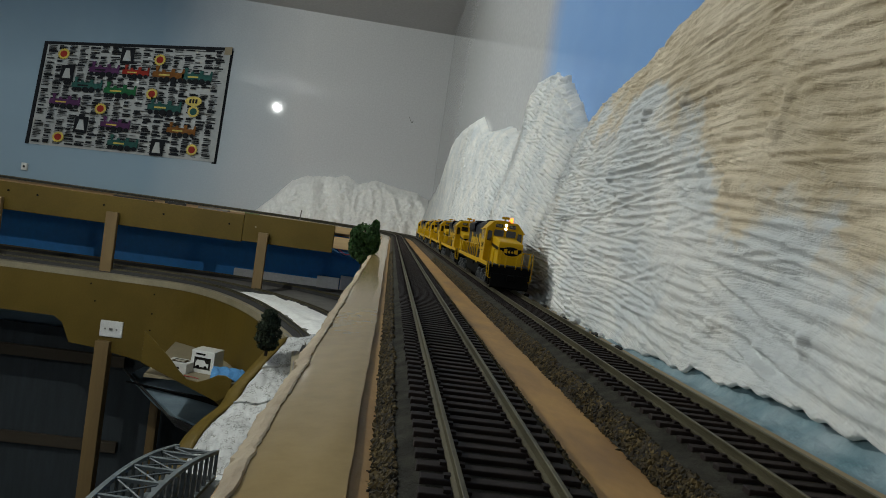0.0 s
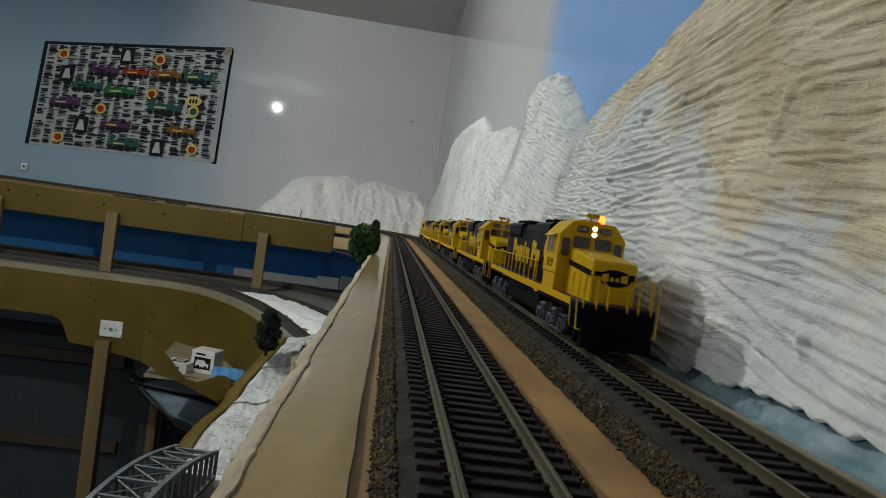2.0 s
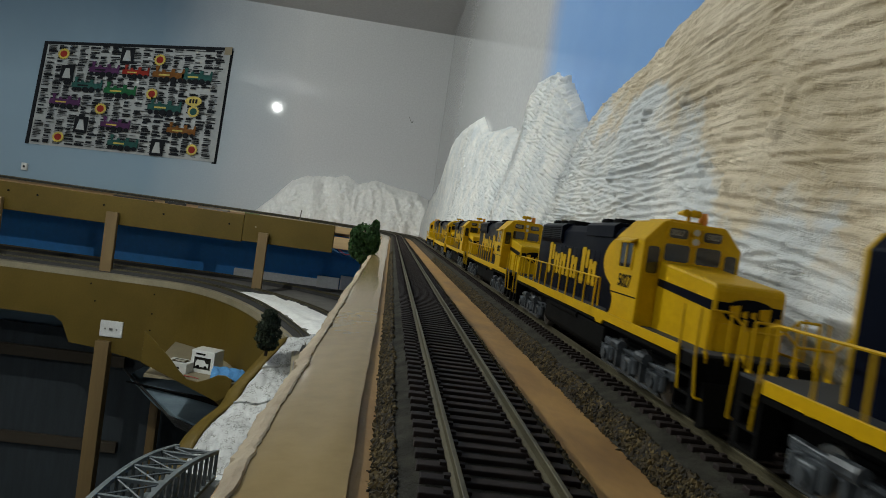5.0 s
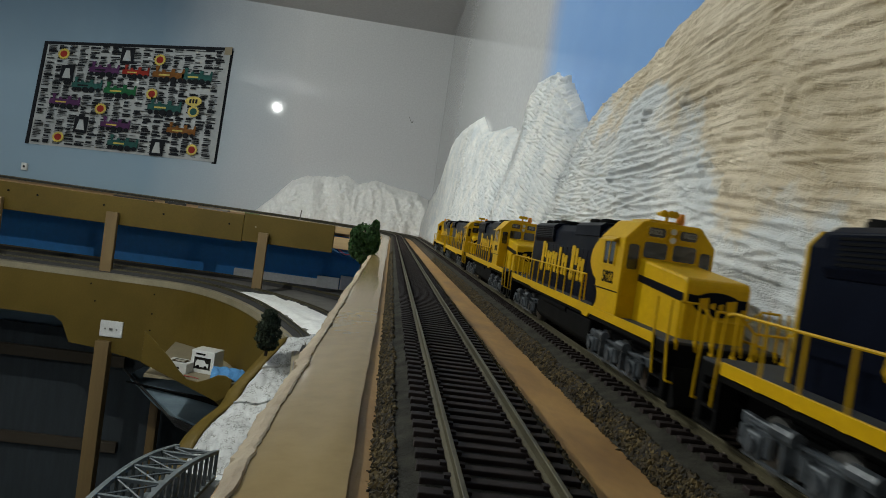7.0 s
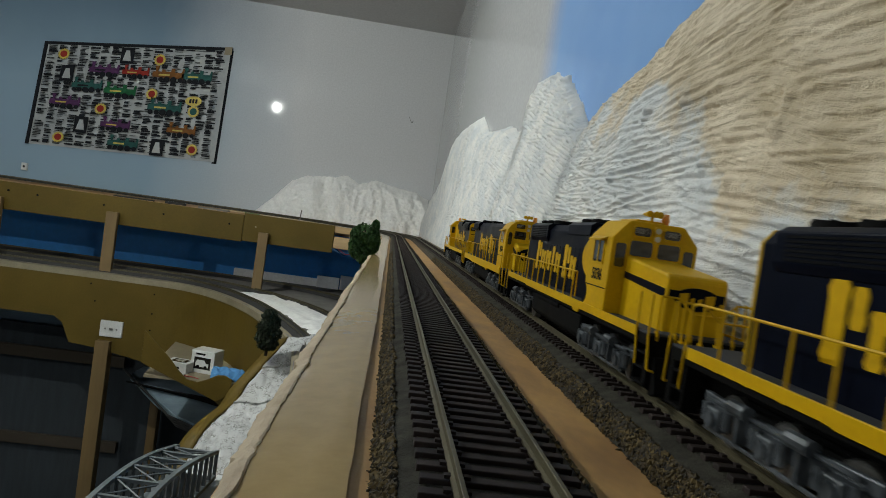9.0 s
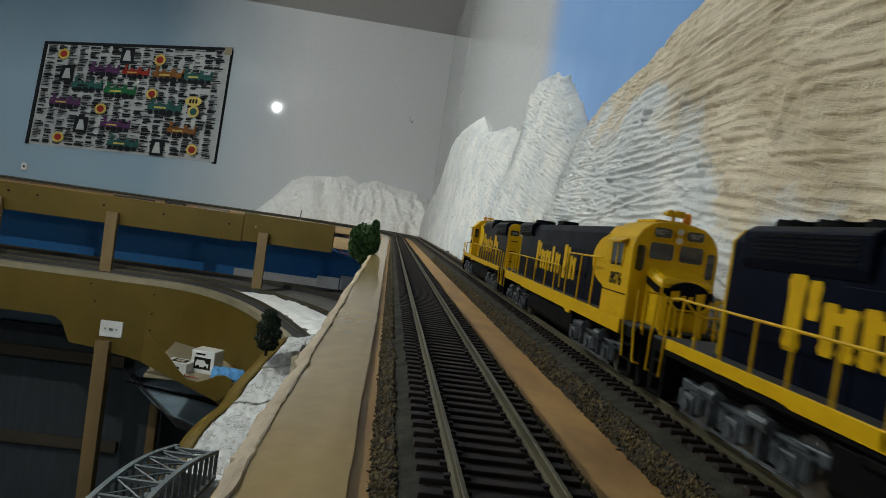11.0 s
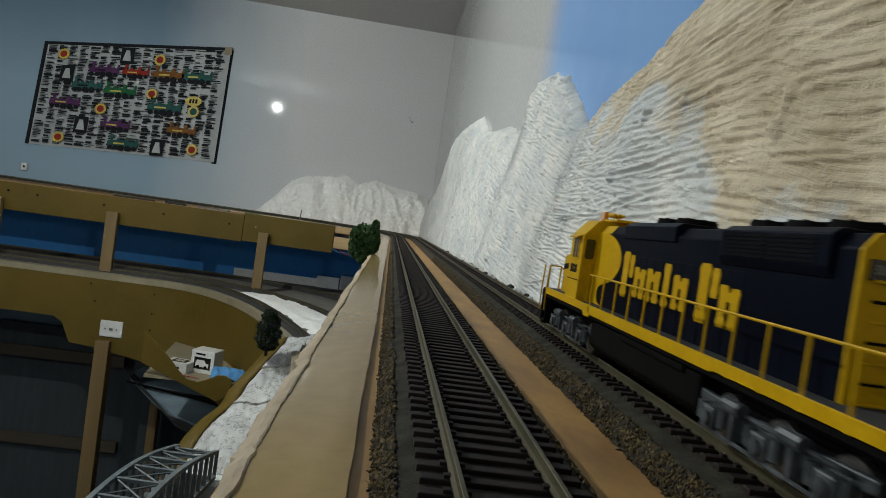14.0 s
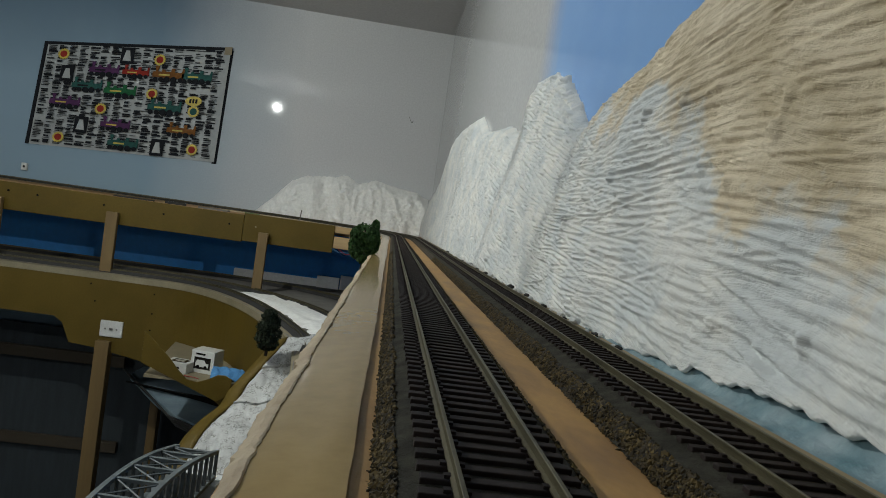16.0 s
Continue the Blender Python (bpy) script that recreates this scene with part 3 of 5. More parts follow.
    ob = new("plaster_mountain", grid_mesh("plaster_mountain", pts, PLASTER, uvs, masks))
    return tagged(ob, "long rugged brushed plaster mountainside, white below and tan above", "mountain")


def mountain_north():
    xs, vs = np.linspace(-0.62, 0.150, 260), np.linspace(0, 1, 90)
    crest = [(-0.62, 1.500), (-0.60, 1.512), (-0.524, 1.594), (-0.47, 1.658), (-0.411, 1.687), (-0.287, 1.701), (-0.226, 1.715), (-0.17, 1.684), (-0.158, 1.687), (-0.098, 1.713), (-0.032, 1.698), (0.098, 1.682), (0.150, 1.654)]
    pts, uvs = np.zeros((len(xs), len(vs), 3)), np.zeros((len(xs), len(vs), 2))
    for i, x in enumerate(xs):
        top = piecewise(x, crest) + 0.004 * noise.noise((x * 30, 2, 8)) + 0.003 * noise.noise((x * 80, 2, 9))
        for j, v in enumerate(vs):
            z = DECK_Z - 0.006 + (max(top, DECK_Z + 0.004) - DECK_Z + 0.006) * v
            out = 0.075 * (1 - v ** 1.4) * min(1, (x + 0.63) / 0.08 + 0.25)
            fold = 0.030 * ridged(noise.noise((x * 9 + z * 2, z * 3, 4))) + 0.014 * ridged(noise.noise((x * 22 + z * 4, z * 9, 6))) + 0.006 * noise.noise((x * 60, z * 60, 7)) + 0.003 * noise.noise((x * 150, z * 150, 7))
            pts[i, j] = (x, WALL_Y - 0.012 - out - fold * min(1, (1 - v) * 5 + 0.12), z)
            if j == len(vs) - 1:
                pts[i, j, 1] = WALL_Y + 0.001
            uvs[i, j] = (x, z)
    ob = new("snow_mountain", grid_mesh("snow_mountain", pts, SNOW, uvs))
    return tagged(ob, "low white rough plaster mountain in the corner by the wall", "mountain")


mountain_east()
mountain_north()
rows = []
for y in np.concatenate([np.arange(-2.4, 0.08, 0.06), np.arange(0.08, 0.50, 0.003)]):
    row = []
    for u in np.linspace(0, 1, 22):
        lump = 0.0016 * noise.noise((y * 60, u * 5, 3)) + 0.0008 * noise.noise((y * 170, u * 14, 3))
        row.append((0.1175 + 0.0270 * u - lump, y, DECK_Z + 0.001 + 0.030 * u ** 2.2 + lump * (1 - u)))
    rows.append(row)
tagged(new("backdrop_board", grid_mesh("backdrop_board", np.array(rows), PALE_BLUE)), "pale blue streaky painted strip at the mountain's foot", "backdrop", kind="structure")
bm = bmesh.new()
for k in range(16):
    box(bm, 0.1070, 0.1160, -1.0 + k * 0.18, -1.0 + k * 0.18 + 0.178, DECK_Z + 0.0002, DECK_Z + 0.0052, 0.0005)
thing("edge_strip", bm, LINEN_STRIP, "thin raw plywood strip beside the outer track", "trim", kind="structure")

# ---- locomotives: millimetres of the model, x forward, y to its left, z above the rails ----
MM = 0.001
LOCO = 0.2440                     # from coupler to coupler


def lpart(name, bm, material, parent, label="", smooth=False):
    return part(name, bm, material, parent, label, smooth, MM)


def mirrored(fn):
    for side in (-1, 1):
        fn(side)


def arc_outline(cx, cz, r, a0, a1, n=14):
    return [(cx + r * math.cos(radians(a0 + (a1 - a0) * k / n)), cz + r * math.sin(radians(a0 + (a1 - a0) * k / n))) for k in range(n + 1)]


def truck(parent, x):
    t = new("truck")
    t.parent, t.location = parent, (x * MM, 0, 0)
    tagged(t, "silver-grey six-wheel truck")

    def frame_side(side):
        bm = bmesh.new()
        y0, y1 = sorted((side * 11.2, side * 12.8))
        prism(bm, [(-28, 10.6), (-28, 8.2), (-22, 7.0), (-13, 7.4), (-10, 5.2), (10, 5.2), (13, 7.4), (22, 7.0), (28, 8.2), (28, 10.6), (13, 10.0), (-13, 10.0)], y0, y1, "y", 0.4)
        for jx in (-19.5, 0, 19.5):
            a, b = sorted((side * 12.2, side * 15.2))
            box(bm, jx - 2.6, jx + 2.6, a, b, 3.4, 8.4, 0.5)
            rod(bm, (jx, side * 14.8, 5.8), (jx, side * 15.9, 5.8), 1.7, 10)
            for dx in (-4.4, 4.4):
                rod(bm, (jx + dx, side * 14, 4.6), (jx + dx, side * 14, 8.6), 1.1, 8)
        for bx in (-10, 10):
            rod(bm, (bx - 3.2, side * 14.6, 10.6), (bx + 3.2, side * 14.6, 10.6), 1.6, 10)
            box(bm, bx - 0.6, bx + 0.6, *sorted((side * 12, side * 15)), 3.6, 10.4)
        rod(bm, (-23, side * 14.4, 3.2), (23, side * 14.4, 3.2), 0.45, 6)
        rod(bm, (-24, side * 13.8, 9.8), (24, side * 13.8, 9.8), 0.5, 6)
        lpart("side_frame", bm, SILVER, t)
    mirrored(frame_side)
    bm = bmesh.new()
    box(bm, -23, 23, -9, 9, 6.5, 11.5, 0.6)
    lpart("gear_case", bm, BLACK, t)
    for jx in (-19.5, 0, 19.5):
        bm = bmesh.new()
        for side in (-1, 1):
            rod(bm, (0, side * 7.3, 0), (0, side * 10.0, 0), 5.8, 24)
            rod(bm, (0, side * 7.0, 0), (0, side * 7.6, 0), 6.4, 24)
            rod(bm, (0, side * 10.0, 0), (0, side * 10.6, 0), 2.4, 12)
        rod(bm, (0, -7, 0), (0, 7, 0), 1.4, 10)
        w = lpart("wheelset", bm, STEEL, t, "bright steel wheels on an axle")
        w.location = (jx * MM, 0, 5.8 * MM)
    return t


def handrail(parent, points, posts, foot, radius=0.36):
    """A run of grab rail with a post under each given point."""
    bm = bmesh.new()
    tube(bm, points, radius)
    rail = lpart("handrail", bm, YELLOW, parent)
    for p in posts:
        bm = bmesh.new()
        rod(bm, (p[0], p[1], foot), p, radius * 1.1, 6)
        box(bm, p[0] - 0.6, p[0] + 0.6, p[1] - 0.4, p[1] + 0.4, foot - 2.2, foot + 0.5)
        lpart("stanchion", bm, YELLOW, rail)
    return rail


def lettering(parent, side, y, shift):
    """Seven heavy yellow shapes painted along the hood, the first and the sixth taller; each a chamfered block with a slit."""
    runs = [(0, 11.6, 24.6, 40.2), (12.6, 9.6, 25.6, 35.6), (23.0, 10.4, 25.6, 35.8), (34.2, 7.2, 25.4, 38.2), (42.4, 9.4, 25.6, 35.4), (56.0, 11.8, 24.4, 39.8), (68.6, 9.6, 24.8, 35.2)]
    bm = bmesh.new()
    a, b = sorted((side * y, side * (y + 0.16)))
    for n, (x, w, z0, z1) in enumerate(runs):
        def at(u, w=w, x=x):
            xa = x + u * w
            return shift + (xa if side < 0 else 78.2 - xa)
        h = z1 - z0
        if n == 3:
            bars = [(0.18, 0.82)]
        elif n in (0, 5):
            bars = [(0.10, 0.62), (0.66, 1.0)]
        else:
            bars = [(0.0, 0.44), (0.54, 1.0)]
        for k, (u0, u1) in enumerate(bars):
            lo, hi = (0.0, 1.0) if k == 0 else ((0.45, 0.94) if n in (0, 5) else (0.0, 0.95))
            c, m = 0.10, (u1 - u0) * 0.16
            shape = [(u0 + m, lo), (u1 - m, lo), (u1, lo + c), (u1 - m * 0.6, lo + 0.24), (u1 - m * 0.6, hi - 0.24), (u1, hi - c), (u1 - m, hi), (u0 + m, hi), (u0, hi - c), (u0 + m * 0.6, hi - 0.24), (u0 + m * 0.6, lo + 0.24), (u0, lo + c)]
            prism(bm, [(at(u), z0 + v * h) for u, v in shape], a, b, "y")
        if n not in (0, 3, 5):
            prism(bm, [(at(u), z0 + v * h) for u, v in ((0.40, 0.62), (0.58, 0.62), (0.58, 0.84), (0.40, 0.84))], a, b, "y")
    lpart("side_lettering", bm, YELLOW, parent, "bold yellow painted lettering shapes")


def number(parent, text, x, y, z, size, turn, material=None, tilt=90):
    cu = bpy.data.curves.new("road_number", "FONT")
    cu.body, cu.size, cu.align_x, cu.align_y, cu.extrude, cu.offset = text, size * MM, "CENTER", "CENTER", 0.00006, 0.00012
    tmp = bpy.data.objects.new("road_number", cu)
    me = bpy.data.meshes.new_from_object(tmp)
    bpy.data.objects.remove(tmp)
    me.name = "road_number"
    me.materials.clear()
    me.materials.append(material or NAVY)
    ob = new("road_number", me)
    ob.parent = parent
    ob.matrix_basis = pose(x * MM, y * MM, z * MM, tilt, 0, turn)
    return ob


def diesel(kind, lights=False):
    """A six-axle hood unit; 'snoot' has a long nose, 'standard' a shorter one and a long rear porch, 'round' a rounder cab and a wide hood."""
    round_cab = kind == "round"
    ob = anchor("locomotive", (0, 0, 0), "", "locomotive", "locomotives of the train")
    hw, ht = (9.8, 49.0) if round_cab else (8.9, 49.0)
    dx = {"round": 28.0, "standard": 7.0, "snoot": 0.0}[kind]      # how much nearer to the front the cab stands
    rear = {"round": -99.0, "standard": -82.5, "snoot": -91.5}[kind]
    low = 14.4 if round_cab else 16.3

    bm = bmesh.new()
    box(bm, -110, 110, -8, 8, 8.5, 14.5, 0.5)
    box(bm, -113.0, 113.0, -15.6, 15.6, 14.6, 17.8, 0.2)
    lpart("frame", bm, BLACK, ob)
    bm = bmesh.new()
    box(bm, -112.6, 112.6, -15.5, 15.5, 17.8, 18.5, 0.1)
    lpart("walkway", bm, WALKWAY, ob, "dull grey walkway")

    def sill(side):
        bm = bmesh.new()
        a, b = sorted((side * 15.6, side * 16.3))
        step = 104 if not round_cab else 101
        prism(bm, [(-103, 19.1), (-103, low), (-52, low), (-50, low - 0.5), (38, low - 0.5), (40, low - 1.6), (45, low - 1.6), (47, low), (step, low), (step, 19.1)], a, b, "y", 0.12)
        lpart("side_sill", bm, YELLOW, ob)
    mirrored(sill)

    # long hood
    bm = bmesh.new()
    prism(bm, [(-hw, 16.6), (hw, 16.6), (hw, ht - 3.0), (hw - 2.4, ht), (-hw + 2.4, ht), (-hw, ht - 3.0)], rear + 1, (55 if kind == "standard" else 47) + dx, "x", 0.35)
    hood = lpart("long_hood", bm, NAVY, ob, "dark navy long hood")
    bm = bmesh.new()
    prism(bm, [(-hw - 0.1, 16.7), (hw + 0.1, 16.7), (hw + 0.1, ht - 3.0), (hw - 2.4, ht + 0.1), (-hw + 2.4, ht + 0.1), (-hw - 0.1, ht - 3.0)], -105.2, -104.1, "x", 0.25)
    end = lpart("hood_end", bm, YELLOW, ob, "yellow hood end with number boards")
    back = rear + 105.2
    end.location.x = back * MM
    for k in range(7):
        bm = bmesh.new()
        wire(bm, [(-106.4, 2.0, 19 + k * 3.6), (-106.4, 7.0, 19 + k * 3.6)], 0.3)
        lpart("ladder_rung", bm, BLACK if k % 2 else YELLOW, end)
    for side in (-1, 1):
        bm = bmesh.new()
        box(bm, -105.9, -105.0, *sorted((side * 2.0, side * 7.6)), 40.6, 44.4, 0.2)
        lpart("number_board", bm, WINDOW, end)
    bm = bmesh.new()
    rod(bm, (-106.2, 0, 45.5), (-105.0, 0, 45.5), 1.3, 12)
    rod(bm, (-106.2, 0, 42.2), (-105.0, 0, 42.2), 1.3, 12)
    lpart("headlight", bm, LENS_OFF, end)

    if not round_cab:
        bm = bmesh.new()
        prism(bm, [(-hw - 0.3, 40.0), (-10.2, 42.0), (-10.2, 48.4), (-8, 49.8), (8, 49.8), (10.2, 48.4), (10.2, 42.0), (hw + 0.3, 40.0)], -98 + back, -58 + back, "x", 0.3)
        lpart("radiator", bm, NAVY, hood)
        bm = bmesh.new()
        prism(bm, [(-9.6, 44.5), (-9.6, 49.0), (-7.6, 50.4), (7.6, 50.4), (9.6, 49.0), (9.6, 44.5)], -8, 26 + dx, "x", 0.3)
        lpart("brake_housing", bm, NAVY, hood)
        fans = [(-92 + back, 49.4), (-78 + back, 49.4), (-64 + back, 49.4), (0, 50.0), (14, 50.0)]
    else:
        bm = bmesh.new()
        prism(bm, [(-hw, 41.6), (-11.6, 43.5), (-11.6, 48.2), (-9.4, 50.0), (9.4, 50.0), (11.6, 48.2), (11.6, 43.5), (hw, 41.6)], -99.5, -66, "x", 0.4)
        lpart("radiator", bm, NAVY, hood)
        fans = [(-84, 49.8)]
        bm = bmesh.new()
        box(bm, -40, -28, -4, 4, ht, ht + 2.6, 0.4)
        lpart("exhaust_stack", bm, BLACK, hood)
    for fx, fz in fans:
        bm = bmesh.new()
        rod(bm, (fx, 0, fz - 0.2), (fx, 0, fz + 1.8), 6.0, 24)
        rod(bm, (fx, 0, fz + 1.8), (fx, 0, fz + 2.1), 4.9, 24)
        for k in range(3):
            rod(bm, (fx + 5.6 * math.cos(k * 1.047), 5.6 * math.sin(k * 1.047), fz + 2.2), (fx - 5.6 * math.cos(k * 1.047), -5.6 * math.sin(k * 1.047), fz + 2.2), 0.25, 5)
        lpart("fan", bm, BLACK, hood)

    # doors and grilles along the hood
    door = None
    for side in (-1, 1):
        for k in range(15):
            x = -55 + back * 0.5 + k * 6.4
            if x > 14 + dx:
                continue
            if door is None:
                bm = bmesh.new()
                box(bm, -2.95, 2.95, -0.07, 0.07, -10.5, 10.5, 0.1)
                rod(bm, (2.2, -0.2, -1), (2.2, -0.2, 1), 0.2, 5)
                door = mesh_of("hood_door", bm, NAVY, scale=MM)
            d = new("hood_door", door)
            d.parent = hood
            d.matrix_basis = pose(x * MM, side * hw * MM, 28.5 * MM, 0, 0, 0 if side < 0 else 180)
        for gx0, gx1 in (((-94 + back, -78 + back), (-77 + back, -61 + back)) if not round_cab else ((-98, -84), (-83, -69))):
            bm = bmesh.new()
            yy = side * (10.15 if not round_cab else 11.5)
            for k in range(6):
                box(bm, gx0, gx1, *sorted((yy, yy + side * 0.25)), 42.4 + k * 0.95, 42.9 + k * 0.95)
            lpart("grille", bm, BLACK, hood)
        lettering(ob, side, hw + 0.12, {"snoot": -68.0, "standard": -46.0, "round": -54.0}[kind])

    more = 8.0 if kind == "standard" else 0.0
    front = 46.5 + more + dx
    # yellow sweep of the cab colour over the hood, and the blue round that answers it below
    for side in (-1, 1):
        a, b = sorted((side * (hw + 0.02), side * (hw + 0.34)))
        bm = bmesh.new()
        sweep = [(41 + more + dx - 22.5 * math.sin(radians(k * 9)), 36.2 + 9.9 * math.cos(radians(k * 9))) for k in range(21)]
        prism(bm, [(front, 46.1)] + sweep + [(front, 26.3)], a, b, "y")
        lpart("yellow_sweep", bm, YELLOW, hood)
        bm = bmesh.new()
        foot = [(34 + more + dx + 6.5 * math.cos(radians(90 - k * 12)), 22.6 + 3.9 * math.sin(radians(90 - k * 12))) for k in range(16)]
        prism(bm, [(front, 26.5)] + [(34 + more + dx, 26.5)] + foot[1:-1] + [(34 + more + dx, 18.6), (front, 18.6)], a, b, "y")
        lpart("yellow_foot", bm, YELLOW, hood)
    bm = bmesh.new()
    prism(bm, [(-hw - 0.15, ht - 3.0), (-hw + 2.3, ht + 0.15), (hw - 2.3, ht + 0.15), (hw + 0.15, ht - 3.0)], 33 + more + dx, front, "x")
    lpart("yellow_roof_band", bm, YELLOW, hood)

    # cab
    cx0, cx1, cw = (54.0 if kind == "standard" else 46.0), 70.0, 14.2 if round_cab else 15.2
    span = cx1 - cx0
    w0, w1, w2, w3 = (cx0 + f * span for f in (0.235, 0.465, 0.495, 0.725))
    bm = bmesh.new()
    if round_cab:
        prism(bm, [(-cw, 16.7), (cw, 16.7), (cw, 41.8), (13.4, 45.2), (11.6, 48.0), (8.6, 50.2), (4.2, 51.2), (-4.2, 51.2), (-8.6, 50.2), (-11.6, 48.0), (-13.4, 45.2), (-cw, 41.8)], cx0, cx1, "x", 0.5)
    else:
        prism(bm, [(-cw, 16.7), (cw, 16.7), (cw, 44.6), (10.2, 50.4), (9.2, 51.0), (-9.2, 51.0), (-10.2, 50.4), (-cw, 44.6)], cx0, cx1, "x", 0.4)
    cab = lpart("cab", bm, YELLOW, ob, "yellow cab with dark windows")
    cab.location.x = dx * MM

    def rounded(a0, a1, z0, z1, r):
        """An upright outline with rounded corners."""
        out = []
        for ca, cz, turn in ((a1 - r, z0 + r, -90), (a1 - r, z1 - r, 0), (a0 + r, z1 - r, 90), (a0 + r, z0 + r, 180)):
            out += [(ca + r * math.cos(radians(turn + k * 30)), cz + r * math.sin(radians(turn + k * 30))) for k in range(4)]
        return out

    def front_pane(y0, y1, z0, z1, name="window", proud=0.25, r=0.9):
        bm = bmesh.new()
        prism(bm, rounded(y0 - 0.5, y1 + 0.5, z0 - 0.5, z1 + 0.5, r + 0.3), cx1 - 0.3, cx1 + proud, "x")
        rim = lpart(name + "_frame", bm, YELLOW, cab)
        bm = bmesh.new()
        prism(bm, rounded(y0, y1, z0, z1, r), cx1 - 0.2, cx1 + proud + 0.08, "x")
        return lpart(name, bm, WINDOW, rim)

    for side in (-1, 1):
        a, b = sorted((side * (cw - 0.4), side * (cw + 0.22)))
        f0, f1 = sorted((side * (cw - 0.2), side * (cw + 0.40)))
        bm = bmesh.new()
        for zz0, zz1, xx0, xx1 in ((34.6, 35.2, w0, w3), (42.8, 43.4, w0, w3), (35.2, 42.8, w0, w0 + 0.7), (35.2, 42.8, w3 - 0.7, w3), (35.2, 42.8, w1, w2)):
            box(bm, xx0, xx1, f0, f1, zz0, zz1)
        lpart("window_frame", bm, YELLOW, cab)
        for xx0, xx1 in ((w0 + 0.7, w1), (w2, w3 - 0.7)):
            bm = bmesh.new()
            box(bm, xx0, xx1, a, b, 35.2, 42.8)
            lpart("window", bm, WINDOW, cab)
        bm = bmesh.new()
        prism(bm, [(side * (cw - 0.1), 43.9), (side * (cw + 2.2), 42.9), (side * (cw + 2.2), 43.4), (side * (cw - 0.1), 44.6)], w0 - 1.4, w3 + 1.4, "x")
        lpart("sunshade", bm, YELLOW, cab)
        bm = bmesh.new()
        box(bm, cx0 + 0.6, cx1 - 0.6, *sorted((side * (cw - 0.1), side * (cw + 0.14))), 26.2, 26.6)
        lpart("seam", bm, NAVY, cab)
        if kind == "snoot":
            bm = bmesh.new()
            round_end = [(cx0 + 0.1 + 3.6 * math.sin(radians(k * 15)), 22.6 + 3.7 * math.cos(radians(k * 15))) for k in range(13)]
            prism(bm, round_end, *sorted((side * (cw - 0.1), side * (cw + 0.1))), "y")
            lpart("dark_foot", bm, NAVY, cab)
        bm = bmesh.new()
        prism(bm, rounded(*sorted((side * 10.4, side * (cw - 1.2))), 35.2, 43.0, 0.8), cx0 - 0.12, cx0 + 0.2, "x")
        lpart("rear_window", bm, WINDOW, cab)
        front_pane(*sorted((side * 10.2, side * (cw - 1.4))), 34.6, 42.8)
        front_pane(*sorted((side * 1.0, side * 8.8)), 39.0, 44.2)
        front_pane(*sorted((side * 2.4, side * 8.2)), 46.0, 49.0, "number_board", 0.7)
        bm = bmesh.new()
        prism(bm, rounded(*sorted((side * 9.8, side * (cw - 0.8))), 18.6, 33.6, 0.5), cx1 - 0.2, cx1 + 0.22, "x")
        lpart("cab_door", bm, YELLOW, cab)
    for zz in (45.6, 48.4):
        bm = bmesh.new()
        rod(bm, (cx1 - 0.2, 0, zz), (cx1 + 1.3, 0, zz), 1.0, 14)
        lpart("headlight", bm, LAMP_ON if lights else LENS_OFF, cab, "lit warm white headlight" if lights else "unlit headlight")
        bm = bmesh.new()
        rod(bm, (cx1 - 0.2, 0, zz), (cx1 + 1.0, 0, zz), 1.5, 14)
        lpart("headlight_rim", bm, YELLOW, cab)
    bm = bmesh.new()
    box(bm, 47, 64, -5.6, 5.6, 50.9, 52.0, 0.4)
    lpart("roof_box", bm, YELLOW, cab)
    bm = bmesh.new()
    rod(bm, (63, 5.2, 50.9), (63, 5.2, 52.2), 1.3, 12)
    rod(bm, (63, 5.2, 52.2), (63, 5.2, 55.0), 1.5, 12, 1.1)
    lpart("beacon", bm, BEACON if lights else BEACON_OFF, cab, "amber roof beacon")
    bm = bmesh.new()
    rod(bm, (65, -0.5, 50.9), (65, -0.5, 54.2), 0.55, 8)
    for dy, ln in ((-2.4, 6), (-0.4, 8), (1.6, 5)):
        rod(bm, (62, dy, 54.2), (65 + ln * 0.4, dy, 54.2), 0.5, 8, 1.2)
    rod(bm, (63.5, -2.6, 54.2), (63.5, 1.8, 54.2), 0.45, 6)
    lpart("air_horn", bm, YELLOW, cab)

    # short hood
    nw, nt_, nx = {"round": (8.4, 37.0, 82.0), "standard": (9.3, 38.6, 98.5), "snoot": (9.3, 38.8, 105.0)}[kind]
    bm = bmesh.new()
    prism(bm, [(cx1 - 1, 17.6), (nx, 17.6), (nx, nt_ - 4.6), (nx - 1.0, nt_ - 3.4), (cx1 - 1, nt_)], -nw, nw, "y", 1.8 if round_cab else 0.8)
    nose = lpart("short_hood", bm, YELLOW, ob, "yellow short hood with a dark stripe")
    nose.location.x = dx * MM
    for side in (-1, 1):
        bm = bmesh.new()
        a, b = sorted((side * (nw - 0.1), side * (nw + 0.16)))
        prism(bm, [(cx1 + 0.5, 31.2), (nx - 0.9, 28.4), (nx - 0.9, 30.9), (cx1 + 0.5, 33.4)], a, b, "y")
        lpart("stripe", bm, NAVY, nose)
    bm = bmesh.new()
    box(bm, nx - 0.3, nx + 0.16, -nw + 0.9, nw - 0.9, 28.4, 30.9)
    tall = 4.6 if round_cab else 3.4
    prism(bm, [(0.2 + 7.0 * math.cos(k * math.pi / 14), 28.8 + tall * math.sin(k * math.pi / 14)) for k in range(28)], nx - 0.2, nx + 0.3, "x")
    emblem = lpart("emblem", bm, NAVY, nose, "dark oval emblem with yellow shapes")
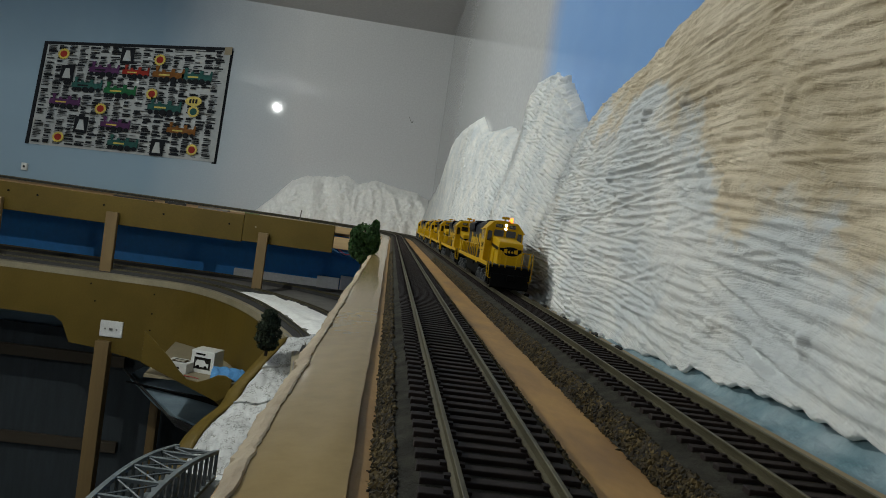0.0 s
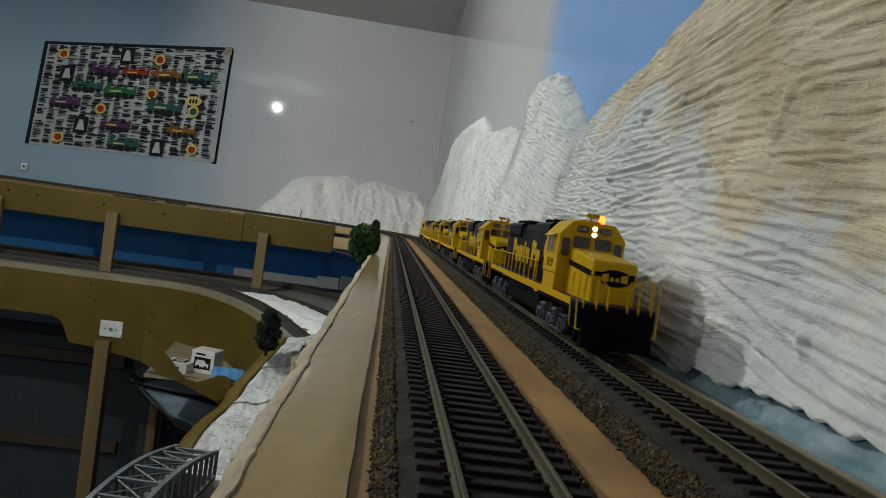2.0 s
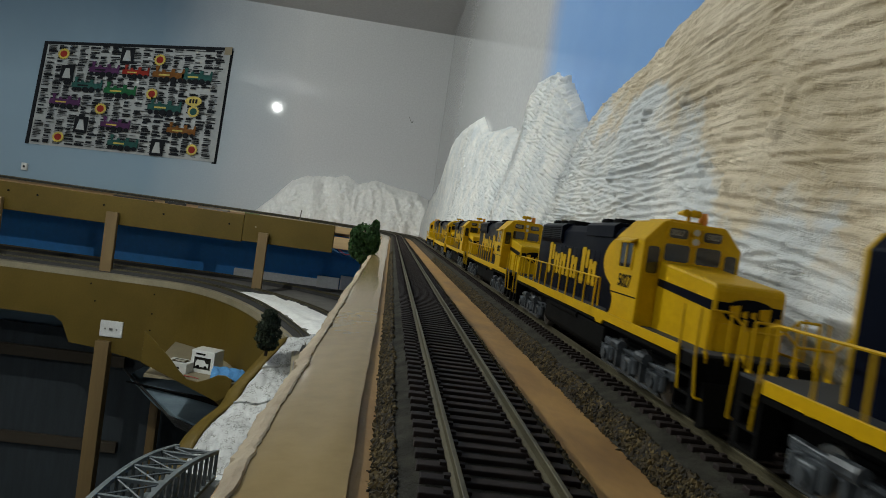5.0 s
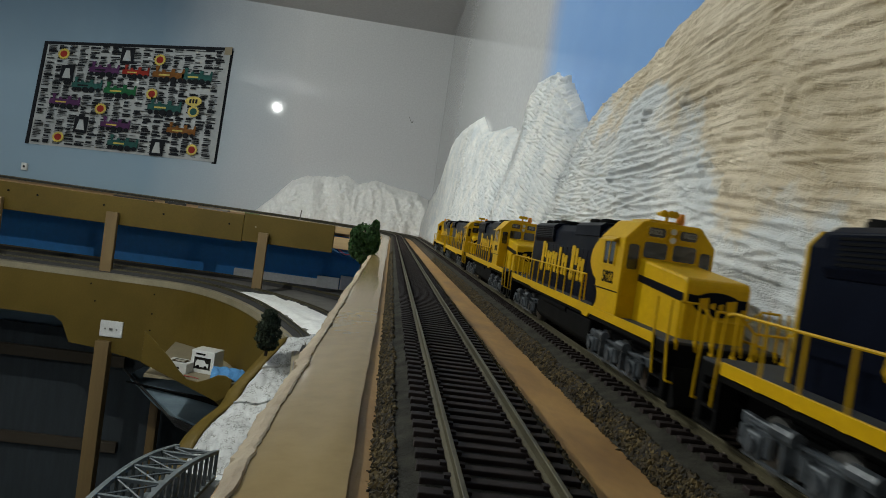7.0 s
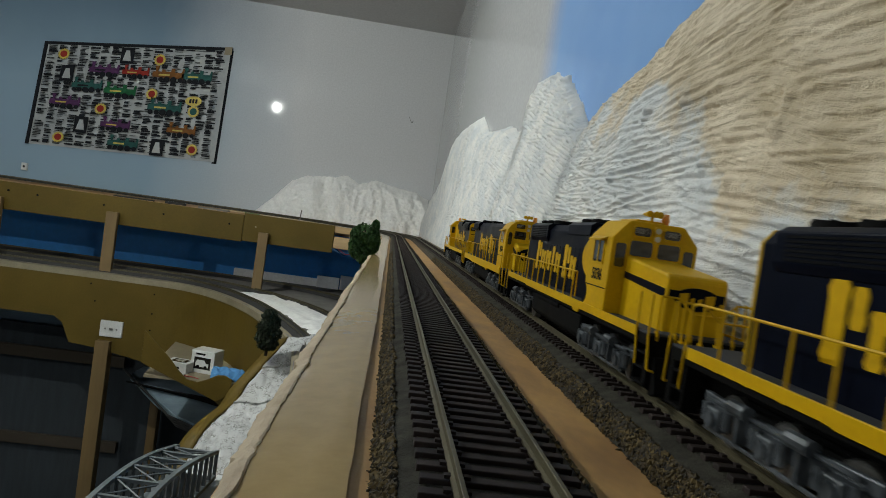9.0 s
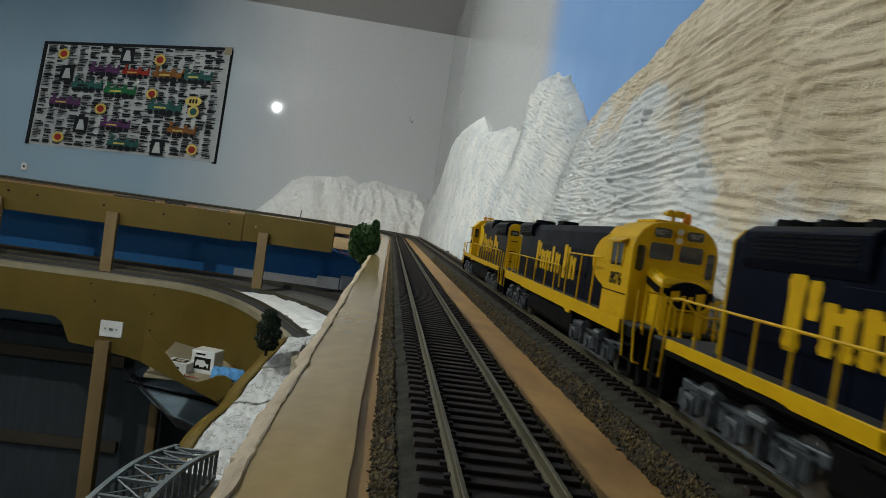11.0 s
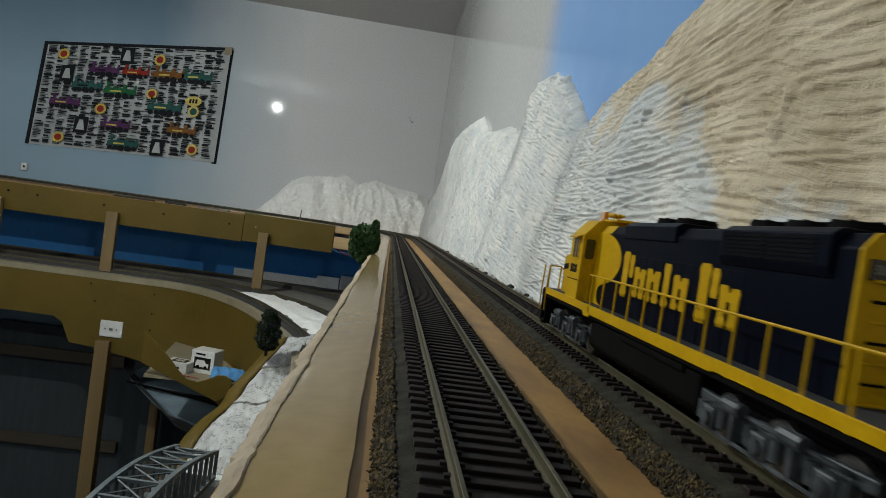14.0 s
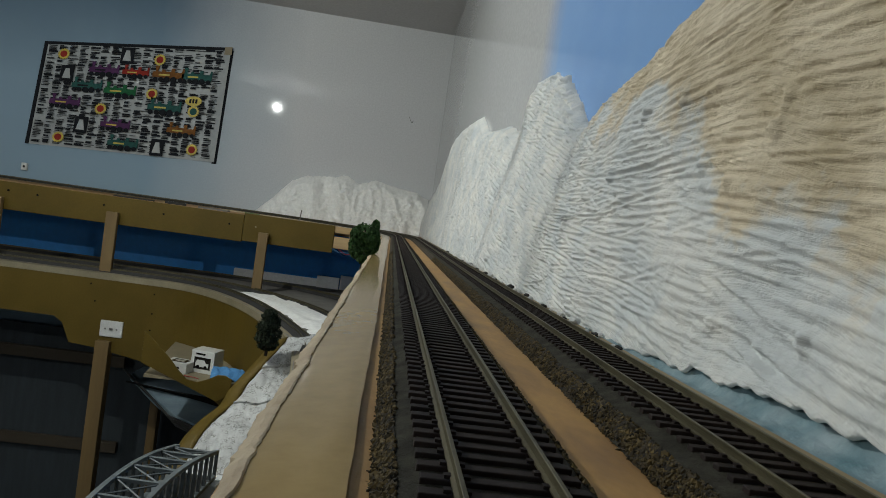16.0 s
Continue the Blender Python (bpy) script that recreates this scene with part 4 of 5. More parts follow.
    for y0, y1, z0, z1 in ((-5.2, -2.6, 27.6, 30.6), (-1.9, -0.6, 27.8, 29.4), (0.4, 1.7, 27.8, 29.4), (2.6, 5.4, 27.6, 30.6)):
        bm = bmesh.new()
        prism(bm, [(y0, z0), (y1, z0 - 0.4), (y1, z1), (y0, z1 - 0.5)], nx + 0.2, nx + 0.42, "x")
        lpart("emblem_shape", bm, YELLOW, emblem)
    bm = bmesh.new()
    prism(bm, rounded(-7.6, -3.0, 18.4, 25.6, 0.6), nx - 0.1, nx + 0.25, "x")
    lpart("nose_door", bm, YELLOW, nose)

    # ends: pilot, plough, steps, couplers
    for e in (-1, 1):
        bm = bmesh.new()
        box(bm, *sorted((e * 110.5, e * 113.2)), -15.4, 15.4, 3.2, 17.7, 0.3)
        if e > 0:
            prism(bm, [(113, 12.0), (114.0, 12.0), (117.5, 2.6), (115.5, 1.4), (113, 1.4)], -14, 14, "y", 0.2)
        lpart("pilot", bm, BLACK, ob)
        bm = bmesh.new()
        box(bm, *sorted((e * 112, e * 117)), -1.6, 1.6, 8.0, 11.0, 0.4)
        box(bm, *sorted((e * 116.4, e * 120.5)), -2.4, 2.4, 7.2, 11.8, 0.8)
        lpart("coupler", bm, BLACK, ob)
        bm = bmesh.new()
        wire(bm, [(e * 114.5, 3.5, 10.5), (e * 115.6, 4.2, 6.0), (e * 116.8, 3.8, 6.6)], 0.6)
        lpart("brake_hose", bm, BLACK, ob)
        for side in (-1, 1):
            bm = bmesh.new()
            for zz in (3.6, 7.8, 12.0):
                box(bm, *sorted((e * 104, e * 112.5)), *sorted((side * 11.4, side * 15.6)), zz, zz + 0.7)
            box(bm, *sorted((e * 103.2, e * 104.2)), *sorted((side * 11.4, side * 15.6)), 3.4, 17.4)
            lpart("step", bm, BLACK, ob)
            bm = bmesh.new()
            for xx in (104.4, 113.2):
                wire(bm, [(e * (xx + 1.2), side * 15.8, 8.4), (e * xx, side * 16.2, 18.0), (e * (xx - 0.6), side * 16.0, 29.2)], 0.34)
            wire(bm, [(e * 114.8, side * 15.8, 8.4), (e * 114.8, side * 13.4, 8.0)], 0.34)
            lpart("grab_iron", bm, YELLOW, ob)
        # end rail
        pts = [(e * 112.6, -13.6, 29.0), (e * 112.6, -8.4, 29.0), (e * 112.6, -4, 25.0), (e * 112.6, 4, 25.0), (e * 112.6, 8.4, 29.0), (e * 112.6, 13.6, 29.0)]
        handrail(ob, pts, [pts[0], pts[1], pts[2], pts[3], pts[4], pts[5]], 18.6)
    for side in (-1, 1):
        y = side * 15.9
        if round_cab:
            pts = [(24.0, y, 21.0), (22.0, y, 30.4), (-96, y, 30.4), (-103.6, y, 29.2)]
            handrail(ob, pts, [(x, y, 30.4) for x in (14, -3, -25, -47, -67, -86)], 18.4, 0.34)
            high = [(32.0, y, 36.6), (69.0, y, 36.8), (76.0, y, 37.0)]
            handrail(ob, high, [(33.0, y, 36.6), (51.0, y, 36.7), (68.0, y, 36.8)], 18.4, 0.34)
        else:
            x0 = 37 + dx
            pts = [(x0 + 1.0, y, 20.0), (x0, y, 29.8), (-101, y, 29.8), (-103.6, y, 29.2)]
            handrail(ob, pts, [(x0 - 4 - k * 12.2, y, 29.8) for k in range(12) if x0 - 4 - k * 12.2 > -98], 18.4, 0.34)

    bm = bmesh.new()
    prism(bm, [(-13.6, 5.5), (-11.6, 3.4), (11.6, 3.4), (13.6, 5.5), (13.6, 13.6), (-13.6, 13.6)], -42, 42, "x", 0.6)
    for side in (-1, 1):
        rod(bm, (-34, side * 12.6, 13.0), (10, side * 12.6, 13.0), 1.8, 10)
    lpart("fuel_tank", bm, BLACK, ob)
    for x in (70, -70):
        truck(ob, x)
    return ob


def numbered(ob, text, label):
    for side in (-1, 1):
        cab = next(c for c in ob.children if c.name.startswith("cab"))
        number(cab, text, 62.5 if text == "5028" else 58.4, side * ((14.2 if text == "8076" else 15.2) + 0.08), 30.6, 4.6 if text == "5028" else 5.6, 0 if side < 0 else 180)
        number(cab, text, 70.84, side * 5.8, 47.6, 2.2, 90, NUMERAL)
    end = next(c for c in ob.children if c.name.startswith("hood_end"))
    for side in (-1, 1):
        number(end, text, -106.0, side * 4.8, 42.5, 2.2, -90, NUMERAL)
    tagged(ob, label)
    return ob


FIRST = diesel("snoot", True)
PLAIN = diesel("snoot")
TRAIN = [FIRST, PLAIN]
for k in range(2):
    TRAIN.append(copy_thing(PLAIN, Matrix()))
TRAIN.append(diesel("round"))
TRAIN.append(diesel("standard"))
NUMBERS = ["5119", "5027", "5022", "5036", "8076", "5028"]
LABELS = ["yellow and navy diesel locomotive with lit headlights leading the train",
          "yellow and navy diesel locomotive, unlit, running second",
          "yellow and navy diesel locomotive with square cab, running third",
          "yellow and navy diesel locomotive with dark number boards, running fourth",
          "yellow and navy diesel locomotive with a rounded cab and nose",
          "yellow and navy diesel locomotive running backwards at the train's tail"]
for ob, text, label in zip(TRAIN, NUMBERS, LABELS):
    numbered(ob, text, label)

# ---- ceiling lights: holders for the bulb and the two added fill lamps ----


def bulb_fixture(place):
    ob = anchor("bulb_holder", (place.x, place.y, CEIL_Z), "unseen white porcelain bulb holder under the ceiling", "ceiling lamp", "bulb holders")
    bm = bmesh.new()
    rod(bm, (0, 0, 0), (0, 0, -0.02), 0.055, 24)
    rod(bm, (0, 0, -0.02), (0, 0, place.z - CEIL_Z + 0.035), 0.02, 16)
    part("socket", bm, WHITE, ob)


WHITE = stuff("white_plastic", (0.66, 0.66, 0.63), (0.58, 0.58, 0.56), 0.35, coarse=20, fine=200, bump=0.02)
for place, _ in LAMPS:
    bulb_fixture(place)


# ---- far side: upper fascia, posts, lower deck ----
GROUND = stuff("grey_layout_ground", (0.22, 0.21, 0.19), (0.14, 0.13, 0.12), 0.9, coarse=14, fine=160, bump=0.4)
TRACKBED = stuff("dark_trackbed", (0.035, 0.033, 0.032), (0.02, 0.02, 0.02), 0.85, coarse=40, fine=300, bump=0.4)
# darker copy of the pine rail, with the under-deck shade in its colour
SHADED_RAIL = stuff("shaded_pine_rail", (0.050, 0.037, 0.022), (0.030, 0.022, 0.013), 0.8, coarse=10, fine=120, stretch=(0.08, 1, 1), bump=0.15)
# colour of the added sheet: the under-deck shade as a dark tone
SHADE = stuff("dark_shade_sheet", (0.034, 0.043, 0.050), (0.018, 0.024, 0.028), 0.95, coarse=4, fine=90, stretch=(8, 1, 1), bump=0.2, depth=0.01)
LINEN = stuff("light_plywood_edge", (0.27, 0.23, 0.15), (0.19, 0.16, 0.10), 0.7, coarse=12, fine=140, bump=0.2)


def upper_fascia():
    ob = anchor("upper_fascia", (0, 0, 0), "long brown hardboard fascia board along the upper deck", "fascia", kind="structure")
    for x0, x1, y0, z0, z1 in ((LEFT_X, -0.536, 2.430, 1.386, 1.485), (-0.534, -0.205, 2.427, 1.390, 1.492)):
        bm = bmesh.new()
        box(bm, x0, x1, y0, 2.447, z0, z1, 0.0015)
        part("board", bm, HARDBOARD, ob)
    for x, z in ((-1.36, 1.455), (-1.26, 1.452), (-1.03, 1.450), (-0.82, 1.447), (-0.585, 1.445), (-0.49, 1.447), (-1.6, 1.45)):
        bm = bmesh.new()
        rod(bm, (x, 2.4265, z), (x, 2.433, z), 0.0035, 10)
        part("screw_hole", bm, BLACK if x < -0.5 else LINEN, ob)
    for z0, z1, x1 in ((1.466, 1.489, -0.140), (1.408, 1.452, -0.118)):
        bm = bmesh.new()
        box(bm, -0.2045, x1, 2.432, 2.450, z0, z1, 0.002)
        part("pine_block", bm, PINE_LONG, ob)


upper_fascia()


def post(x, y, z0, z1, w=0.040, d=0.018, material=PINE):
    bm = bmesh.new()
    box(bm, x - w / 2, x + w / 2, y, y + d, z0, z1, 0.0015)
    return thing("wooden_post", bm, material, "narrow upright pine post between the two decks", "post", "posts between the decks")


LOW_Z = 1.212
post(-0.988, 2.400, LOW_Z - 0.004, 1.430)
post(-1.385, 2.400, LOW_Z - 0.004, 1.430)
post(-0.455, 2.400, LOW_Z - 0.026, 1.430, 0.035)

boxed("backdrop", (LEFT_X, 0.10, 2.86, 2.866, 1.19, 1.462), BLUE_BOARD, "deep blue painted backdrop behind the lower deck", "backdrop")
boxed("backdrop_side", (0.10, 0.106, 0.5, 2.86, 1.19, 1.462), BLUE_BOARD, "deep blue painted backdrop along the wall side", "backdrop")

for x0, x1, z0, z1, y in ((-0.64, -0.20, 1.196, 1.246, 2.838), (-0.285, -0.19, 1.196, 1.262, 2.826), (-0.186, -0.095, 1.196, 1.274, 2.832)):
    bm = bmesh.new()
    box(bm, x0, x1, y, y + 0.012, z0, z1, 0.002)
    thing("foam_offcut", bm, SNOW, "thin white foam offcut standing against the blue backdrop", "foam strip", "foam offcuts by the backdrop")

FRONT = [(-3.4, 2.385), (-1.9, 2.385), (-0.80, 2.385), (-0.70, 2.37), (-0.60, 2.31), (-0.50, 2.20), (-0.41, 2.07), (-0.33, 1.92), (-0.27, 1.78), (-0.215, 1.65), (-0.18, 1.50), (-0.155, 1.30), (-0.14, 1.05), (-0.135, 0.5)]


def along_front(back, n=160):
    """Points parallel to the front edge of the lower deck, set back by a distance."""
    p = np.array(FRONT)
    d = np.concatenate([[0], np.cumsum(np.hypot(*np.diff(p, axis=0).T))])
    s = np.linspace(0, d[-1], n)
    x, y = np.interp(s, d, p[:, 0]), np.interp(s, d, p[:, 1])
    for _ in range(3):
        x[1:-1], y[1:-1] = (x[:-2] + 2 * x[1:-1] + x[2:]) / 4, (y[:-2] + 2 * y[1:-1] + y[2:]) / 4
    tx, ty = np.gradient(x), np.gradient(y)
    q = np.hypot(tx, ty)
    return np.stack([x - ty / q * back, y + tx / q * back], -1)


def ribbon(points, profile):
    tx, ty = np.gradient(points[:, 0]), np.gradient(points[:, 1])
    q = np.hypot(tx, ty)
    rows = []
    for (x, y), nx, ny in zip(points, -ty / q, tx / q):
        rows.append([(x + nx * a, y + ny * a, z) for a, z in profile])
    return np.array(rows)


def lower_deck():
    ob = anchor("lower_deck", (0, 0, 0), "lower deck of the layout with grey ground and snow", "deck", kind="structure")
    edge = along_front(0.0)
    pts = np.array([[(x + (0.099 - x) * u * (0 if y > 2.3 else 1), y + (2.858 - y) * u, LOW_Z + 0.002 * noise.noise((x * 20 + u * 3, y * 20, 3))) for u in np.linspace(0, 1, 24)] for x, y in edge])
    sheet = new("ground_sheet", grid_mesh("ground_sheet", pts, GROUND))
    sheet.parent = ob
    top = new("edge_band", grid_mesh("edge_band", ribbon(along_front(0.0), [(-0.004, LOW_Z - 0.022), (-0.004, LOW_Z - 0.001), (0.012, LOW_Z + 0.0015)]), LINEN, smooth=False))
    top.parent = ob
    # snow between the front and the middle track
    inner = [q for q in along_front(0.064, 400) if 1.60 < q[1] < 2.36 and q[0] > -0.66]
    rows = []
    for i, (x, y) in enumerate(inner):
        f = i / (len(inner) - 1)
        wide = 0.02 + 0.17 * math.sin(math.pi * min(1, f * 0.85 + 0.06)) ** 0.6
        row = []
        for v in np.linspace(0, 1, 24):
            px, py = x + wide * v * 0.85, y + wide * v * 0.55
            row.append((px, py, LOW_Z - 0.003 + 0.012 * min(1, 5 * v, 5 * (1 - v)) * min(1, 8 * f, 8 * (1 - f)) + 0.005 * noise.noise((px * 22, py * 22, 1)) + 0.003 * noise.noise((px * 60, py * 60, 1))))
        rows.append(row)
    snow = new("snow_patch", grid_mesh("snow_patch", np.array(rows), SNOW))
    snow.parent = ob
    return ob


lower_deck()


def lower_track(points, label):
    ob = anchor("lower_track", (0, 0, 0), label, "track", "tracks of the lower deck", "structure")
    bed = new("roadbed", grid_mesh("roadbed", ribbon(points, [(-0.022, LOW_Z + 0.002), (-0.016, LOW_Z + 0.012), (0.016, LOW_Z + 0.012), (0.022, LOW_Z + 0.002)]), TRACKBED, smooth=False))
    bed.parent = ob
    for c in (-0.0086, 0.0086):
        prof = [(c - 0.001, LOW_Z + 0.012), (c - 0.001, LOW_Z + 0.016), (c + 0.001, LOW_Z + 0.016), (c + 0.001, LOW_Z + 0.012)]
        r = new("rail", grid_mesh("rail", ribbon(points, prof), RAIL, smooth=False))
        r.parent = ob


def offset_line(x_end, y_line, radius, n=120):
    """Along the backdrop, then a quarter turn towards the viewer."""
    pts = [(-3.39 + (x_end + 3.39) * k / 60, y_line) for k in range(61)]
    pts += [(x_end + radius * math.sin(a), y_line - radius * (1 - math.cos(a))) for a in np.linspace(0.03, 1.45, 50)]
    return np.array(pts)


lower_track(along_front(0.035), "front track of the lower deck along its curved edge")
lower_track(offset_line(-1.0, 2.56, 0.95), "middle track of the lower deck curving under the shelf")
lower_track(offset_line(-0.72, 2.72, 0.80), "back track of the lower deck by the blue backdrop")


def lower_fascia():
    ob = anchor("lower_fascia", (0, 0, 0), "curved brown hardboard fascia below the lower deck", "fascia", kind="structure")
    line = along_front(0.0)
    rows = []
    for (x, y), nrm in zip(line, ribbon(line, [(0.003, 0)])):
        low = piecewise(x, [(-3.4, 1.055), (-1.105, 1.040), (-1.095, 0.955), (-0.99, 0.946), (-0.823, 0.916), (-0.5, 0.86), (-0.1, 0.83)])
        rows.append([(nrm[0][0], nrm[0][1], LOW_Z - 0.012 + (low - LOW_Z + 0.012) * v) for v in np.linspace(0, 1, 6)])
    sheet = new("panel", grid_mesh("panel", np.array(rows), HARDBOARD, smooth=False))
    sheet.parent = ob
    sol = sheet.modifiers.new("thickness", "SOLIDIFY")
    sol.thickness = 0.005
    for x, z in ((-1.02, 1.17), (-1.0, 1.11), (-0.80, 1.16), (-0.80, 1.09), (-0.80, 1.03)):
        bm = bmesh.new()
        rod(bm, (x, 2.380, z), (x, 2.392, z), 0.0030, 8)
        part("screw_hole", bm, BLACK, ob)


lower_fascia()


def switch_plate():
    ob = anchor("switch_plate", (-0.932, 2.383, 1.018), "white plastic toggle switch plate on the brown fascia", "switch plate")
    bm = bmesh.new()
    box(bm, -0.039, 0.039, -0.006, 0.004, -0.029, 0.029, 0.003)
    part("plate", bm, WHITE, ob)
    for x in (-0.020, 0.0, 0.020):
        bm = bmesh.new()
        if x:
            rod(bm, (x, -0.0075, 0), (x, -0.005, 0), 0.0032, 10)
        else:
            box(bm, -0.006, 0.006, -0.008, -0.005, -0.004, 0.004)
            rod(bm, (0, -0.005, 0), (0.004, -0.018, 0.002), 0.003, 8)
        part("screw" if x else "toggle", bm, STEEL, ob)


switch_plate()


def tray():
    ob = anchor("tray_shelf", (0, 0, 0), "brown hardboard pocket shelf with a wavy cut front", "shelf")
    bm = bmesh.new()
    prism(bm, [(-0.650, 1.132), (-0.612, 1.098), (-0.575, 1.064), (-0.545, 1.030), (-0.520, 1.007), (-0.489, 1.002), (-0.460, 1.014), (-0.433, 1.029), (-0.412, 1.030), (-0.392, 1.020), (-0.395, 0.975), (-0.429, 0.952), (-0.651, 1.040)], 1.896, 1.901, "y", 0.0008)
    part("front_panel", bm, HARDBOARD, ob)
    bm = bmesh.new()
    prism(bm, [(-0.640, 1.901), (-0.395, 1.901), (-0.36, 1.95), (-0.47, 2.16), (-0.62, 2.31), (-0.70, 2.36)], 0.998, 1.006, "z")
    part("bottom", bm, LINEN, ob)


tray()


def carton(x, y, z, w, d, h, turn, label, picture):
    ob = anchor("carton", (x, y, z), label, "box", "small cartons on the tray")
    ob.rotation_euler = (0, 0, radians(turn))
    bm = bmesh.new()
    box(bm, -w / 2, w / 2, -d / 2, d / 2, 0, h, 0.001)
    part("box", bm, WHITE, ob)
    if picture == "front":
        bm = bmesh.new()
        box(bm, -w * 0.36, w * 0.36, -d / 2 - 0.0006, -d / 2 + 0.001, h * 0.18, h * 0.70)
        win = part("window", bm, WINDOW, ob)
        bm = bmesh.new()
        prism(bm, [(-w * 0.28, h * 0.28), (w * 0.28, h * 0.28), (w * 0.28, h * 0.44), (w * 0.16, h * 0.46), (w * 0.10, h * 0.58), (-w * 0.22, h * 0.58), (-w * 0.28, h * 0.46)], -d / 2 - 0.0016, -d / 2 - 0.0006, "y")
        part("printed_shape", bm, WHITE, win)
        for dx in (-0.16, 0.16):
            bm = bmesh.new()
            rod(bm, (w * dx, -d / 2 - 0.0024, h * 0.28), (w * dx, -d / 2 - 0.0006, h * 0.28), h * 0.075, 12)
            part("printed_wheel", bm, BLACK, win)
        bm = bmesh.new()
        box(bm, -w * 0.30, w * 0.10, -d / 2 - 0.0007, -d / 2 + 0.001, h * 0.80, h * 0.88)
        part("print_bar", bm, BLACK, ob)
    if picture == "top":
        bm = bmesh.new()
        box(bm, -w * 0.30, w * 0.34, -d * 0.30, d * 0.30, h - 0.0005, h + 0.0006)
        part("window", bm, WINDOW, ob)
        bm = bmesh.new()
        box(bm, -w * 0.18, w * 0.2, -d * 0.12, d * 0.15, h, h + 0.0012)
        part("printed_shape", bm, LENS_OFF, ob)
        bm = bmesh.new()
        box(bm, -w * 0.05, w * 0.2, -d / 2 - 0.0006, -d / 2 + 0.001, h * 0.4, h * 0.6)
        part("print_bar", bm, BLACK, ob)


carton(-0.568, 1.985, 1.006, 0.075, 0.055, 0.030, -14, "flat white carton with a dark picture window on top", "top")
carton(-0.496, 2.010, 1.006, 0.074, 0.058, 0.068, -14, "upright white carton with a toy car behind its window", "front")


def cloth():
    rows = []
    for u in np.linspace(0, 1, 44):
        row = []
        for v in np.linspace(0, 1, 26):
            x, y = -0.462 + 0.105 * u, 1.925 + 0.055 * v + 0.01 * noise.noise((u * 3, 0, 1))
            z = 1.010 + 0.030 * math.sin(math.pi * min(1, v * 1.15)) * (0.75 + 0.5 * noise.noise((u * 4, v * 2, 5))) + 0.008 * noise.noise((u * 9, v * 7, 2)) + 0.012 * v
            row.append((x, y, max(z, 1.0075)))
        rows.append(row)
    ob = new("face_cloth", grid_mesh("face_cloth", np.array(rows), BLUE_CLOTH))
    ob.modifiers.new("thickness", "SOLIDIFY").thickness = 0.0012
    return tagged(ob, "crumpled light blue pleated cloth lying on the tray", "cloth")


BLUE_CLOTH = stuff("light_blue_cloth", (0.08, 0.26, 0.52), (0.06, 0.20, 0.42), 0.85, coarse=40, fine=400, stretch=(1, 6, 1), bump=0.3)
cloth()


def cable(points, r, label, material):
    bm = bmesh.new()
    tube(bm, points, r, 6)
    return thing("loose_wire", bm, material, label, "wire", "loose wires")


RED = stuff("red_wire", (0.35, 0.03, 0.02), rough=0.4)
cable([(-0.58, 1.925, 1.008), (-0.55, 1.93, 1.012), (-0.53, 1.922, 1.009), (-0.505, 1.915, 1.010), (-0.49, 1.912, 1.008)], 0.0015, "thin red and black wire with a small plug", RED)
bm = bmesh.new()
box(bm, -0.548, -0.534, 1.912, 1.920, 1.006, 1.016, 0.002)
thing("wire_plug", bm, WHITE, "small white plastic plug of a loose wire", "plug")


def olive_strip():
    """The bent hardboard edge of the hillside, falling towards the viewer."""
    top = [(-0.235, 1.56, 1.215), (-0.245, 1.50, 1.197), (-0.257, 1.47, 1.178), (-0.276, 1.44, 1.152), (-0.292, 1.41, 1.128), (-0.296, 1.37, 1.106), (-0.318, 1.30, 1.092), (-0.328, 1.24, 1.078), (-0.335, 1.18, 1.045), (-0.345, 1.10, 1.0)]
    t = np.linspace(0, len(top) - 1, 60)
    line = np.stack([np.interp(t, range(len(top)), [p[k] for p in top]) for k in range(3)], -1)
    for _ in range(4):
        line[1:-1] = (line[:-2] + 2 * line[1:-1] + line[2:]) / 4
    return line


STRIP = olive_strip()
rows = [[(p[0] + 0.030 * v, p[1] + 0.004 * v, p[2] + 0.012 * v) for v in np.linspace(1, 0, 4)] + [(p[0] - 0.004 * v, p[1] - 0.004 * v, p[2] - 0.05 * v) for v in (0.4, 1.0)] for p in STRIP]
ob = new("hillside_edge", grid_mesh("hillside_edge", np.array(rows), HARDBOARD))
ob.modifiers.new("thickness", "SOLIDIFY").thickness = 0.005
tagged(ob, "bent olive-brown hardboard strip edging the foam hillside", "edging", kind="structure")


def hillside():
    ob = anchor("foam_hillside", (0, 0, 0), "terraced white foam hillside with cracked pitted surface", "hillside")
    cuts = (0, 17, 34, len(STRIP))
    for n, (a, b) in enumerate(zip(cuts, cuts[1:])):
        rows = []
        for i in range(a, min(b + 1, len(STRIP))):
            p, f = STRIP[i], (i - a) / (b - a)
            row = []
            for v in np.linspace(0, 1, 44):
                x, y = p[0] + 0.029 + (-0.06 - p[0] - 0.029) * v, p[1] + 0.05 * v
                z = p[2] + 0.012 + 0.030 * v ** 0.8 + 0.004 * (f - 0.5) + 0.008 * noise.noise((x * 24, y * 24, 3)) + 0.003 * noise.noise((x * 90, y * 90, 3))
                row.append((x, y + 0.006 * noise.noise((x * 60, n, 1)), z))
            rows.append(row)
        rows.append([(x, y + 0.001, z - 0.006) for x, y, z in rows[-1]])
        slab = new("foam_terrace", grid_mesh("foam_terrace", np.array(rows), SPECK, smooth=False))
        slab.parent = ob
    return ob


